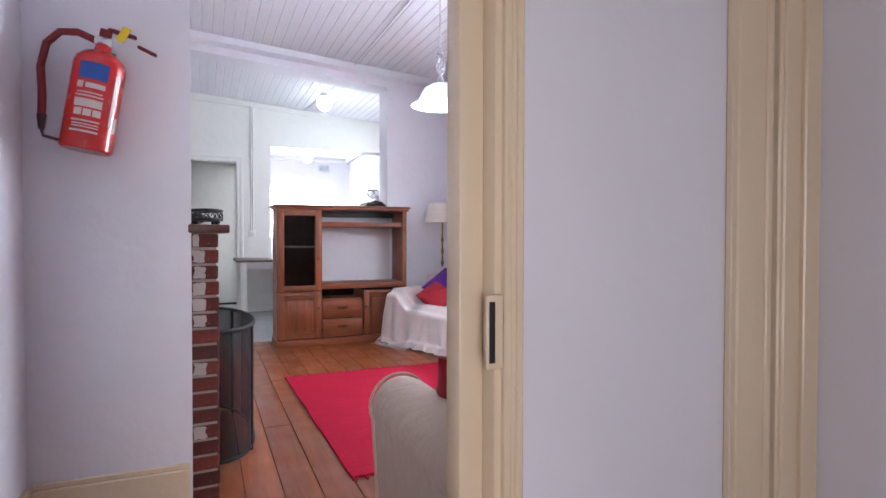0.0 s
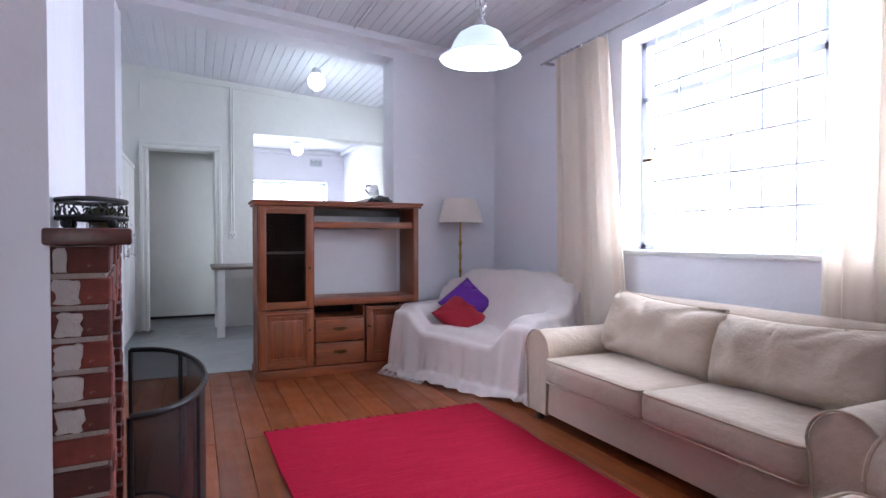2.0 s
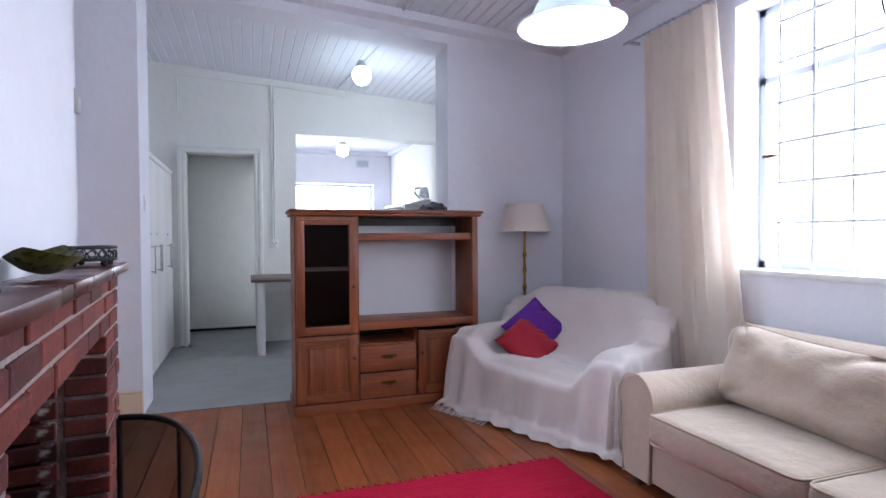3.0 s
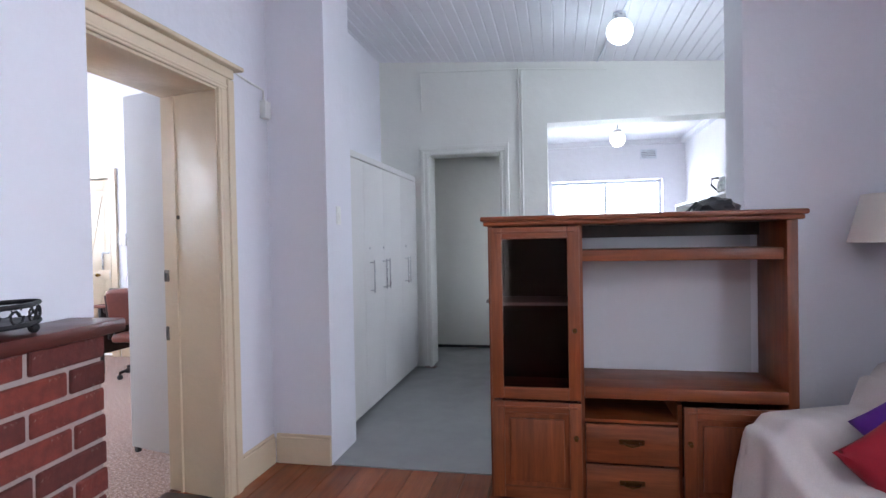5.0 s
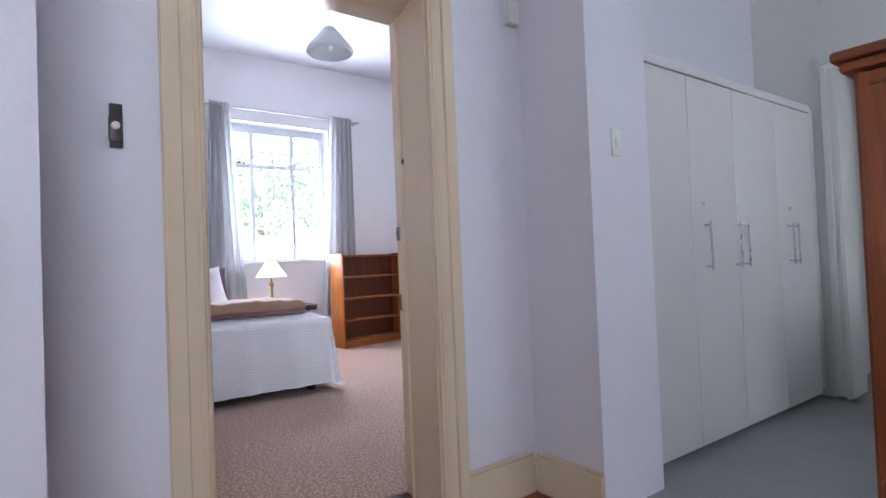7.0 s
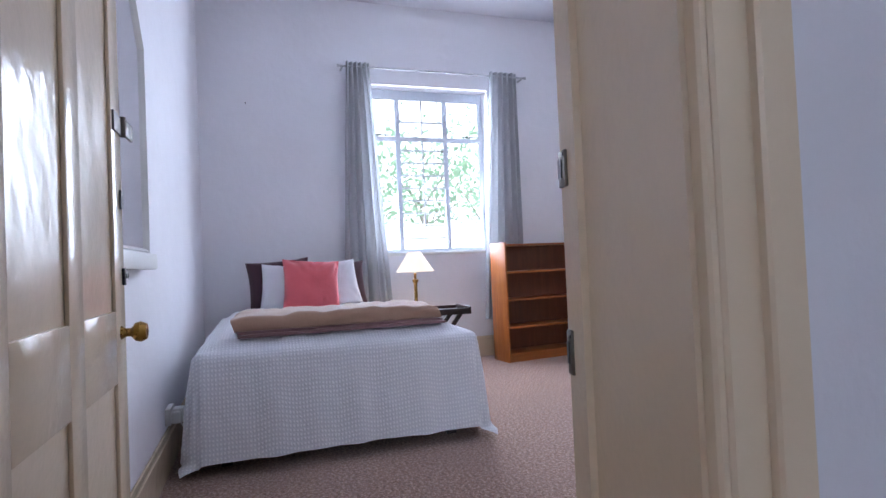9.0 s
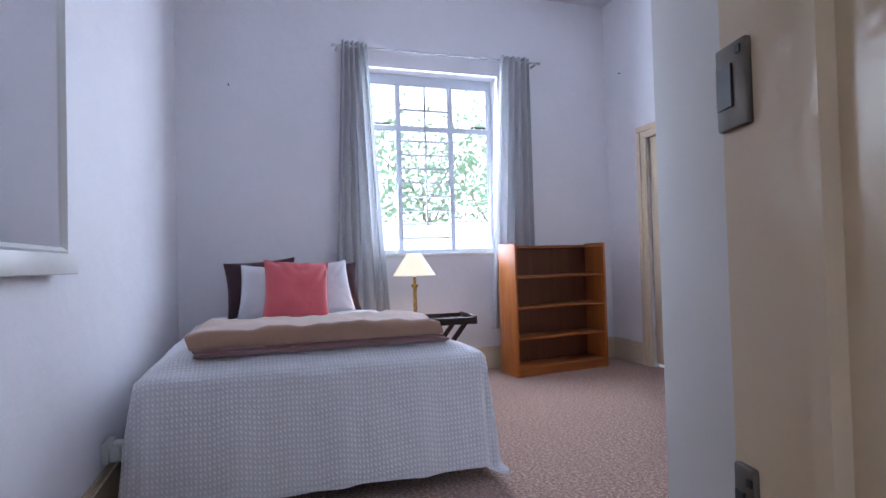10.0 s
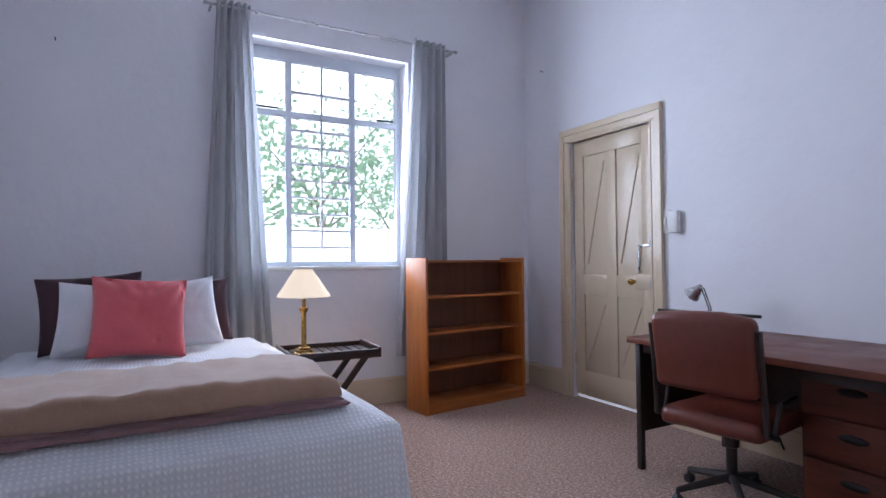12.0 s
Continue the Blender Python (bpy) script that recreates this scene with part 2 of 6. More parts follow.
def rod(bm, p0, p1, r, seg=12, r2=None, cap=True):
    p0, p1 = Vector(p0), Vector(p1)
    r2 = r if r2 is None else r2
    q = (p1 - p0).to_track_quat("Z", "Y")
    rings = []
    for p, rr in ((p0, r), (p1, r2)):
        rings.append([bm.verts.new(p + q @ Vector((rr * math.cos(2 * math.pi * i / seg), rr * math.sin(2 * math.pi * i / seg), 0))) for i in range(seg)])
    for i in range(seg):
        j = (i + 1) % seg
        bm.faces.new((rings[0][i], rings[0][j], rings[1][j], rings[1][i]))
    if cap:
        bm.faces.new(rings[0][::-1])
        bm.faces.new(rings[1])
    return bm


def lathe(bm, profile, at=(0, 0, 0), seg=24, m=None):
    """A turned shape from (radius, height) pairs."""
    rings = []
    for r, z in profile:
        if r < 1e-5:
            rings.append([bm.verts.new((at[0], at[1], at[2] + z))])
        else:
            rings.append([bm.verts.new((at[0] + r * math.cos(2 * math.pi * i / seg), at[1] + r * math.sin(2 * math.pi * i / seg), at[2] + z)) for i in range(seg)])
    for a, b in zip(rings, rings[1:]):
        for i in range(seg):
            j = (i + 1) % seg
            if len(a) == 1 and len(b) > 1:
                bm.faces.new((a[0], b[j], b[i]))
            elif len(b) == 1 and len(a) > 1:
                bm.faces.new((a[i], a[j], b[0]))
            elif len(a) > 1:
                bm.faces.new((a[i], a[j], b[j], b[i]))
    if m is not None:
        for ring in rings:
            for v in ring:
                v.co = m @ v.co
    return bm


def tube(bm, pts, r, seg=8, closed=False):
    """A round tube along a line of points."""
    pts = [Vector(p) for p in pts]
    n = len(pts)
    rings, up = [], Vector((0.13, 0.21, 0.97))
    for i, p in enumerate(pts):
        a = pts[(i - 1) % n] if closed or i > 0 else p
        b = pts[(i + 1) % n] if closed or i < n - 1 else p
        d = (b - a).normalized()
        s = d.cross(up)
        if s.length < 1e-3:
            s = d.cross(Vector((1, 0, 0)))
        s.normalize()
        u = s.cross(d)
        rings.append([bm.verts.new(p + r * (math.cos(2 * math.pi * k / seg) * s + math.sin(2 * math.pi * k / seg) * u)) for k in range(seg)])
    for i in range(n if closed else n - 1):
        a, b = rings[i], rings[(i + 1) % n]
        for k in range(seg):
            j = (k + 1) % seg
            bm.faces.new((a[k], a[j], b[j], b[k]))
    if not closed:
        bm.faces.new(rings[0][::-1])
        bm.faces.new(rings[-1])
    return bm


def grid(bm, nu, nv, f):
    """A sheet of points f(u, v), u and v from 0 to 1."""
    vs = [[bm.verts.new(f(i / nu, j / nv)) for j in range(nv + 1)] for i in range(nu + 1)]
    for i in range(nu):
        for j in range(nv):
            bm.faces.new((vs[i][j], vs[i + 1][j], vs[i + 1][j + 1], vs[i][j + 1]))
    return vs


def prism(bm, outline, z0, z1):
    a = [bm.verts.new((x, y, z0)) for x, y in outline]
    b = [bm.verts.new((x, y, z1)) for x, y in outline]
    n = len(outline)
    bm.faces.new(a[::-1])
    bm.faces.new(b)
    for i in range(n):
        j = (i + 1) % n
        bm.faces.new((a[i], a[j], b[j], b[i]))
    return bm


def creases(x, y, w, h, seed):
    """Soft tucks that run in from the corners and the top seam of a stuffed cushion."""
    z = 0.0
    rr = random.Random(int(seed * 100) + 7)
    for k in range(9):
        cx, cy = rr.choice((-1, 1)) * w / 2, rr.choice((1, 1, -1)) * h / 2
        if k > 5:
            cx, cy = rr.uniform(-0.4, 0.4) * w, h / 2
        aim = math.atan2(-cy, -cx) + rr.uniform(-0.55, 0.55)
        L, wd = rr.uniform(0.25, 0.55) * min(w, h) * 1.2, rr.uniform(0.012, 0.026)
        dx, dy = x - cx, y - cy
        s, d = dx * math.cos(aim) + dy * math.sin(aim), -dx * math.sin(aim) + dy * math.cos(aim)
        if 0 < s < L:
            z -= rr.uniform(0.5, 1.0) * math.exp(-(d / wd) ** 2) * (1 - s / L) * min(1, s / 0.03)
    return z


def cushion(w, h, t, m=None, pinch=0.06, n=30, seed=0.0, crease=0.012):
    """A stuffed cushion, w by h, t thick, with drawn-in sides and pointed corners."""
    bm = bmesh.new()
    for side in (1, -1):
        def f(u, v):
            a, b = 2 * u - 1, 2 * v - 1
            e = max(0.0, (1 - a ** 4) * (1 - b ** 4)) ** 0.45
            x = a * w / 2 * (1 - pinch * (1 - b * b) * abs(a) ** 3)
            y = b * h / 2 * (1 - pinch * (1 - a * a) * abs(b) ** 3)
            z = side * t / 2 * e + crease * noise.noise(Vector((x * 7 + seed, y * 7, seed))) * e
            z += side * 0.19 * t * creases(x, y, w, h, seed + side) * min(1, e * 2)
            return Vector((x, y, z))
        grid(bm, n, n, f)
    bmesh.ops.remove_doubles(bm, verts=bm.verts, dist=0.0015)
    if m is not None:
        bm.transform(m)
    return bm


CEIL_Z = lambda x: 3.37 - 0.075 * (x + 0.1)

# ---- setting: floors, walls, ceilings ----
X_W, X_E, Y_N, Y_S = -0.5, 3.46, 6.55, 1.10     # living room
HALL = 0.985                                    # hall face of the south wall
BX, BS, BN = -5.86, 5.04, 9.42                  # bedroom
IN = -0.9                                       # bedroom face of the shared wall

structure("floor_bedroom", boxes((BX - 0.1, IN + 0.06, BS - 0.1, BN + 0.1, -0.12, 0.0)), CARPET, "speckled mushroom-brown carpet")
structure("floor_grey", boxes((-0.7, 3.5, 6.56, 9.35, -0.12, 0.004), (-0.4, 3.5, 9.35, 13.5, -0.12, 0.004)), LINO, "worn grey lino floor")
structure("floor_subfloor", boxes((-0.96, 1.9, -1.9, 1.0, -0.14, -0.022), (-0.96, 3.5, 1.0, 6.56, -0.14, -0.022)), GAP)

wall_w = boxes((X_W, -0.39, 1.10, 2.655, 0, 3.6), (IN, X_W, 1.2, 5.083, 0, 3.6), (IN, X_W, 6.105, 6.55, 0, 3.6), (IN, X_W, 5.083, 6.105, 2.28, 3.6),
               (IN, -0.105, 6.55, 6.98, 0, 3.6), (IN, -0.62, 6.98, 9.62, 0, 3.6))
structure("wall_west", wall_w, WALL, "white plastered wall")
structure("wall_south", boxes((-0.9, -0.14, HALL, Y_S, 0, 3.6), (0.80, 3.46, HALL, Y_S, 0, 3.6), (-0.14, 0.80, HALL, Y_S, 2.12, 3.6)), WALL)
WY0, WY1, WZ0, WZ1 = 2.75, 4.57, 1.11, 2.70
# The opening from y 7.5 to 8.7 is unseen, added for the dining fill lamp.
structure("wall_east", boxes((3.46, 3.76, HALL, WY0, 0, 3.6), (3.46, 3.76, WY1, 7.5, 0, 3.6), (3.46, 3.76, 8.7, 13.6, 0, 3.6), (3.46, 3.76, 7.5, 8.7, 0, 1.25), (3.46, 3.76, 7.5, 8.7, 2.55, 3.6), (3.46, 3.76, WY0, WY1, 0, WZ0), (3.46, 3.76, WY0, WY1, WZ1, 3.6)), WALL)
bm = boxes((2.31, 3.46, 6.55, 6.88, 0, 3.6))
h0, h1 = 3.19, 3.0
vs = box(bm, -0.105, 2.31, 6.55, 6.88, 3.0, 3.6)
for v in vs:
    if v.co.z < 3.1:
        v.co.z = h0 if v.co.x < 1 else h1
structure("wall_north", bm, WALL, "white plastered wall with a wide opening")
structure("wall_kitchen", boxes((-0.62, -0.07, 9.31, 9.62, 0, 3.6), (0.73, 1.23, 9.31, 9.62, 0, 3.6), (1.23, 3.15, 9.31, 9.62, 0, 0.92), (3.15, 3.46, 9.31, 9.62, 0, 3.6),
                                (-0.07, 0.73, 9.31, 9.62, 2.365, 3.6), (1.23, 3.15, 9.31, 9.62, 2.64, 3.6)), WALL_WARM, "cream-white wall with a doorway and a serving hatch")
# The gap into the kitchen is unseen, added so daylight reaches the passage.
structure("wall_passage", boxes((-0.45, -0.26, 9.62, 10.6, 0, 2.7), (0.78, 0.95, 9.62, 9.70, 0, 3.1), (0.78, 0.95, 10.38, 13.3, 0, 3.1), (0.78, 0.95, 9.70, 10.38, 2.35, 3.1), (-0.26, 0.78, 10.46, 10.6, 0, 2.7), (-0.26, 0.78, 9.62, 10.6, 2.7, 2.8)), WALL_WARM)
KX0, KX1, KZ1 = 1.25, 3.1, 2.40
structure("wall_kitchen_back", boxes((0.78, KX0, 13.3, 13.6, 0, 3.2), (KX1, 3.46, 13.3, 13.6, 0, 3.2), (KX0, KX1, 13.3, 13.6, 0, 1.15), (KX0, KX1, 13.3, 13.6, KZ1, 3.2)), WALL)
# The south doorway, out of view, is added to let the hall lamp in.
structure("wall_hall", boxes((-0.9, -0.7, -1.9, HALL, 0, 3.6), (1.7, 1.9, -1.9, HALL, 0, 3.6), (0.4, 1.7, -1.9, -1.7, 0, 3.6), (-0.7, -0.6, -1.9, -1.7, 0, 3.6), (-0.6, 0.4, -1.9, -1.7, 2.12, 3.6)), WALL)
structure("wall_bedroom_south", boxes((BX - 0.3, IN, BS - 0.25, BS, 0, 4.1)), WALL_BED)
DX0, DX1, DZ = -5.21, -4.30, 2.30
structure("wall_bedroom_north", boxes((BX - 0.3, DX0, BN, BN + 0.25, 0, 4.1), (DX1, IN, BN, BN + 0.25, 0, 4.1), (DX0, DX1, BN, BN + 0.25, DZ, 4.1), (DX0, DX1, BN + 0.12, BN + 0.25, 0, DZ)), WALL_BED)
VY0, VY1, VZ0, VZ1 = 6.74, 8.10, 1.19, 3.02
structure("wall_bedroom_west", boxes((BX - 0.33, BX, BS, VY0, 0, 4.1), (BX - 0.33, BX, VY1, BN, 0, 4.1), (BX - 0.33, BX, VY0, VY1, 0, VZ0), (BX - 0.33, BX, VY0, VY1, VZ1, 4.1)), WALL_BED, "white plastered wall with a deep window opening")
structure("wall_bedroom_east", boxes((IN - 0.004, IN + 0.02, BS, 5.083, 0, 4.1), (IN - 0.004, IN + 0.02, 6.105, BN, 0, 4.1), (IN - 0.004, IN + 0.02, 5.083, 6.105, 2.28, 4.1), (IN, X_W, 9.62, BN, 0, 4.1)), WALL_BED)
structure("ceiling_bedroom", boxes((BX - 0.3, IN + 0.1, BS - 0.2, BN + 0.2, 3.9, 4.1)), CEIL)
structure("ceiling_kitchen", boxes((0.7, 3.5, 9.62, 13.5, 3.06, 3.2)), CEIL)
structure("ceiling_hall", boxes((-0.9, 1.9, -1.9, HALL + 0.01, 3.3, 3.4)), CEIL)


def board_ceiling(name, x0, x1, y0, y1, width, drop=0.0):
    """Painted ceiling boards with open V joints, sloping with the roof."""
    bm = bmesh.new()
    n = round((x1 - x0) / width)
    w = (x1 - x0) / n
    for i in range(n):
        a, b = x0 + i * w, x0 + (i + 1) * w
        za, zb = CEIL_Z(a) + drop, CEIL_Z(b) + drop
        c = 0.008
        p = [(a, za + 0.008), (a + c, za), (b - c, zb), (b, zb + 0.008), (b, zb + 0.05), (a, za + 0.05)]
        s = [bm.verts.new((x, y0, z)) for x, z in p]
        e = [bm.verts.new((x, y1, z)) for x, z in p]
        bm.faces.new(s)
        bm.faces.new(e[::-1])
        for k in range(6):
            j = (k + 1) % 6
            bm.faces.new((s[k], e[k], e[j], s[j]))
    return structure(name, bm, CEIL, "white painted tongue-and-groove ceiling boards", smooth=0)


board_ceiling("ceiling_living", X_W - 0.05, X_E + 0.05, 1.1, 6.56, 0.10)
board_ceiling("ceiling_dining", -0.7, X_E + 0.05, 6.56, 9.4, 0.10, 0.02)

# ---- setting: joinery and trim ----


def strip(bm, axis, at, side, a0, a1, b0, b1, t):
    """A flat strip on a wall. axis: the wall's normal; side: the way it stands out."""
    lo, hi = sorted((at, at + side * t))
    if axis == "x":
        box(bm, lo, hi, a0, a1, b0, b1, 0.004, 1)
    else:
        box(bm, a0, a1, lo, hi, b0, b1, 0.004, 1)


def architrave(name, axis, at, side, a0, a1, top, w, label, cap=0.0, mat=CREAM):
    """A stepped door surround of two uprights and a head."""
    th = thing(name, label, "door surround", kind="structure")
    for nm, (c0, c1, d0, d1) in (("upright", (a0 - w, a0, 0.0, top)), ("upright", (a1, a1 + w, 0.0, top)), ("head", (a0 - w, a1 + w, top, top + w))):
        bm = bmesh.new()
        strip(bm, axis, at, side, c0, c1, d0, d1, 0.022)
        if nm == "head":
            strip(bm, axis, at, side, c0 + 0.002, c1 - 0.002, d0 + w * 0.55, d1 - 0.002, 0.036)
            strip(bm, axis, at, side, c0, c1, d0 + 0.012, d0 + 0.03, 0.028)
        else:
            o0, o1 = (c0 + 0.002, c0 + w * 0.45) if c0 < a0 else (c1 - w * 0.45, c1 - 0.002)
            i0, i1 = (c1 - 0.03, c1 - 0.012) if c0 < a0 else (c0 + 0.012, c0 + 0.03)
            strip(bm, axis, at, side, o0, o1, d0, d1 + w * 0.5, 0.036)
            strip(bm, axis, at, side, i0, i1, d0, d1, 0.028)
        part(nm, bm, mat, th)
    if cap:
        bm = bmesh.new()
        strip(bm, axis, at, side, a0 - w - cap, a1 + w + cap, top + w, top + w + 0.022, 0.07)
        part("cap", bm, mat, th)
    return th


OY0, OY1, OZ = 5.085, 6.015, 2.28
architrave("door_frame_bedroom", "x", X_W, 1, OY0 + 0.015, OY1 - 0.015, OZ - 0.01, 0.125, "cream gloss painted wooden door surround", 0.05)
architrave("door_frame_bedroom_inside", "x", IN - 0.004, -1, 5.135, 6.10, OZ - 0.01, 0.1, "cream gloss painted wooden door surround")
lining = thing("door_lining", "cream gloss painted door lining with worn lock plates", "door lining", kind="structure")
# the reveal is a little askew: its sides run slightly north towards the bedroom
NS, NN = 5.13, 6.085
part("lining_side", prism(bmesh.new(), [(X_W + 0.002, OY0 - 0.002), (X_W + 0.002, OY0 + 0.022), (IN - 0.012, NS), (IN - 0.012, OY0 - 0.002)], 0, OZ), CREAM, lining)
part("lining_side", prism(bmesh.new(), [(X_W + 0.002, OY1 - 0.022), (X_W + 0.002, OY1 + 0.002), (IN - 0.012, NN + 0.02), (IN - 0.012, NN)], 0, OZ), CREAM, lining)
part("lining_head", boxes((IN - 0.002, X_W + 0.002, OY0 + 0.022, OY1 + 0.06, OZ - 0.022, OZ + 0.002), bevel=0.003), CREAM, lining)
jm = pose(IN - 0.012, NN, 0, 0, 0, math.degrees(math.atan2(OY1 - 0.022 - NN, X_W - IN)))
part("door_stop", boxes((0.10, 0.115, -0.012, 0.004, 0, OZ - 0.022), m=jm), CREAM, lining)
KEEP = plain("worn_painted_steel", rgb(104, 97, 88), 0.5, 0.5, 0.35)
for z, h, x, s in ((1.57, 0.022, 0.10, 0.03), (1.238, 0.066, 0.0, 0.038), (0.906, 0.08, 0.004, 0.024)):
    pl_ = part("lock_plate", boxes((x, x + s, -0.005, 0.003, z - h / 2, z + h / 2), bevel=0.002, m=jm), KEEP, lining, "worn steel lock keep")
    part("lock_slot", boxes((x + 0.004, x + s * 0.6, -0.007, -0.004, z - h / 4, z + h / 4), m=jm), BLACK, pl_)
    part("screw", boxes((x + s * 0.75, x + s * 0.75 + 0.005, -0.0065, -0.004, z + h / 3, z + h / 3 + 0.006), m=jm), IRON, pl_)
structure("threshold", boxes((IN, X_W, OY0 + 0.03, OY1 + 0.02, -0.02, 0.004), bevel=0.003), DARKWOOD, "dark wooden door threshold")

# hall door opening
architrave("door_frame_hall", "y", HALL, -1, -0.06, 0.79, 2.06, 0.036, "cream painted wooden door surround")
hl = thing("door_lining_hall", "cream painted door lining with a rebate and lock keep", "door lining", kind="structure")
for x0, x1, r in ((-0.142, -0.10, -0.07), (0.775, 0.803, 0.722)):
    part("lining_side", boxes((x0, x1, HALL - 0.005, Y_S + 0.005, 0, 2.1), bevel=0.003), CREAM, hl)
    part("rebate_stop", boxes((min(r, x0 if r > 0.5 else x1), max(r, x0 if r > 0.5 else x1), HALL + 0.042, Y_S - 0.006, 0, 2.06), bevel=0.004), CREAM, hl)
part("lining_head", boxes((-0.10, 0.775, HALL - 0.005, Y_S + 0.005, 2.06, 2.122), bevel=0.003), CREAM, hl)
part("lock_keep", boxes((0.752, 0.789, HALL - 0.018, HALL - 0.003, 0.912, 1.056), bevel=0.004), CREAM, hl, "paint-covered metal lock keep")
part("keep_slot", boxes((0.757, 0.769, HALL - 0.020, HALL - 0.017, 0.925, 1.043)), BLACK, hl)
architrave("door_frame_hall_living", "y", Y_S, 1, -0.06, 0.83, 2.06, 0.10, "cream painted wooden door surround")
architrave("door_frame_hall_side", "y", HALL, -1, 1.54, 1.56, 2.06, 0.14, "cream painted wooden door surround")

# skirting
sk = bmesh.new()
for a0, a1 in ((4.67, OY0 - 0.11), (OY1 + 0.11, 6.53)):
    strip(sk, "x", X_W, 1, a0, a1, 0, 0.17, 0.02)
    strip(sk, "x", X_W, 1, a0, a1, 0.17, 0.19, 0.012)
strip(sk, "y", 6.55, -1, -0.48, -0.107, 0, 0.17, 0.02)
strip(sk, "y", 6.55, -1, -0.48, -0.107, 0.17, 0.19, 0.012)
strip(sk, "x", -0.39, 1, 1.16, 2.635, 0, 0.19, 0.02)
strip(sk, "y", 2.655, -1, -0.37, 0.195, 0, 0.17, 0.02)
strip(sk, "y", 2.655, -1, -0.37, 0.195, 0.17, 0.195, 0.012)
strip(sk, "y", 6.55, -1, 2.33, 3.44, 0, 0.18, 0.02)
strip(sk, "x", 3.46, -1, 1.16, 6.53, 0, 0.18, 0.02)
structure("baseboard", sk, CREAM, "cream painted skirting board")
sk = bmesh.new()
for a0, a1 in ((BX + 0.02, DX0 - 0.13), (DX1 + 0.13, IN - 0.03)):
    strip(sk, "y", BN, -1, a0, a1, 0, 0.19, 0.02)
    strip(sk, "y", BN, -1, a0, a1, 0.19, 0.225, 0.012)
strip(sk, "x", BX, 1, BS + 0.02, BN - 0.02, 0, 0.19, 0.02)
strip(sk, "x", BX, 1, BS + 0.02, BN - 0.02, 0.19, 0.225, 0.012)
strip(sk, "y", BS, 1, BX + 0.02, IN - 0.03, 0, 0.19, 0.02)
strip(sk, "y", BS, 1, BX + 0.02, IN - 0.03, 0.19, 0.225, 0.012)
structure("baseboard_bedroom", sk, CREAM, "cream painted skirting board")
cv = bmesh.new()
for x0, x1 in ((X_W, 2.31), (2.31, X_E)):
    vs = box(cv, x0, x1, 6.47, 6.55, 3.0, 3.4)
    for v in vs:
        v.co.z = CEIL_Z(v.co.x) + (0.0 if v.co.z > 3.2 else -0.10 + 0.03 * (v.co.y < 6.5))
vs = box(cv, 3.38, 3.46, 1.04, 6.47, 3.0, 3.1)
for v in vs:
    v.co.z = CEIL_Z(v.co.x) + (0.0 if v.co.z > 3.05 else -0.10 + 0.03 * (v.co.x < 3.4))
vs = box(cv, -0.5, -0.42, 4.62, 6.47, 3.0, 3.1)
for v in vs:
    v.co.z = CEIL_Z(v.co.x) + (0.0 if v.co.z > 3.05 else -0.10)
structure("trim_cornice", cv, CEIL, "white painted ceiling cornice")
structure("trim_kitchen_cornice", boxes((0.95, 3.46, 13.22, 13.3, 2.98, 3.06), (3.38, 3.46, 9.62, 13.22, 2.98, 3.06)), CEIL)

# chimney breast
bm = bmesh.new()
bf = lambda y: 0.205 - 0.12 * (y - 2.655)
for y0, y1, z0, z1 in ((2.655, 2.93, 0, 0.99), (4.28, 4.66, 0, 0.99), (2.655, 4.66, 0.99, 3.6)):
    prism(bm, [(-0.5, y0), (bf(y0), y0), (bf(y1), y1), (-0.5, y1)], z0, z1)
structure("wall_chimney_breast", bm, WALL, "white plastered chimney breast")

# ---- fireplace ----
brick_nodes = Nodes("old_red_brick")
_info = brick_nodes.add("ShaderNodeObjectInfo")
_tone = brick_nodes.ramp(_info.outputs["Random"], [(0.0, rgb(70, 28, 24)), (0.35, rgb(104, 42, 34)), (0.7, rgb(122, 52, 40)), (1.0, rgb(84, 36, 32))])
_mott = brick_nodes.ramp(brick_nodes.noise(26.0, 6.0, 0.65), [(0.3, (0.6, 0.6, 0.6)), (0.7, (1.15, 1.1, 1.08))])
_bc = brick_nodes.mix(1.0, _tone, _mott, "MULTIPLY")
_smear = brick_nodes.ramp(brick_nodes.noise(9.0, 7.0, 0.7), [(0.60, (0, 0, 0)), (0.70, (0.8, 0.8, 0.8))])
_bc = brick_nodes.mix(_smear, _bc, rgb(206, 196, 190))
BRICK = brick_nodes.done(_bc, brick_nodes.bump(brick_nodes.noise(60.0, 5.0), 0.5, 0.004), 0.75)
MORTAR = paint("grey_mortar", rgb(168, 153, 147), 0.95, 0.25, 0.6, 40.0, 200.0)
SOOT = paint("sooty_hearth", rgb(38, 34, 34), 0.95, 0.4, 0.4)
TILE = wood("mantel_slab", rgb(96, 48, 40), rgb(66, 32, 28), "y", 0.32, 2.0)
fp = thing("fireplace", "old red brick fireplace with pale mortar and dark mantel", "fireplace", pose(0.312, 2.671, 0, 0, 0, 5.3))
FL, C = 1.842, 0.07
for r in ((-0.2, -0.007, 0.007, 0.338, 0, 1.185), (-0.2, -0.007, FL - 0.338, FL - 0.007, 0, 1.185), (-0.2, -0.007, 0.338, FL - 0.338, 0.99, 1.185)):
    part("core", boxes(r), MORTAR, fp)
part("firebox", boxes((-0.72, -0.66, 0.30, FL - 0.30, 0, 0.98), (-0.66, -0.36, 0.33, 0.37, 0, 0.98), (-0.66, -0.36, FL - 0.37, FL - 0.33, 0, 0.98), (-0.66, -0.14, 0.352, FL - 0.352, 0.955, 0.979)), SOOT, fp, "soot-black firebox")
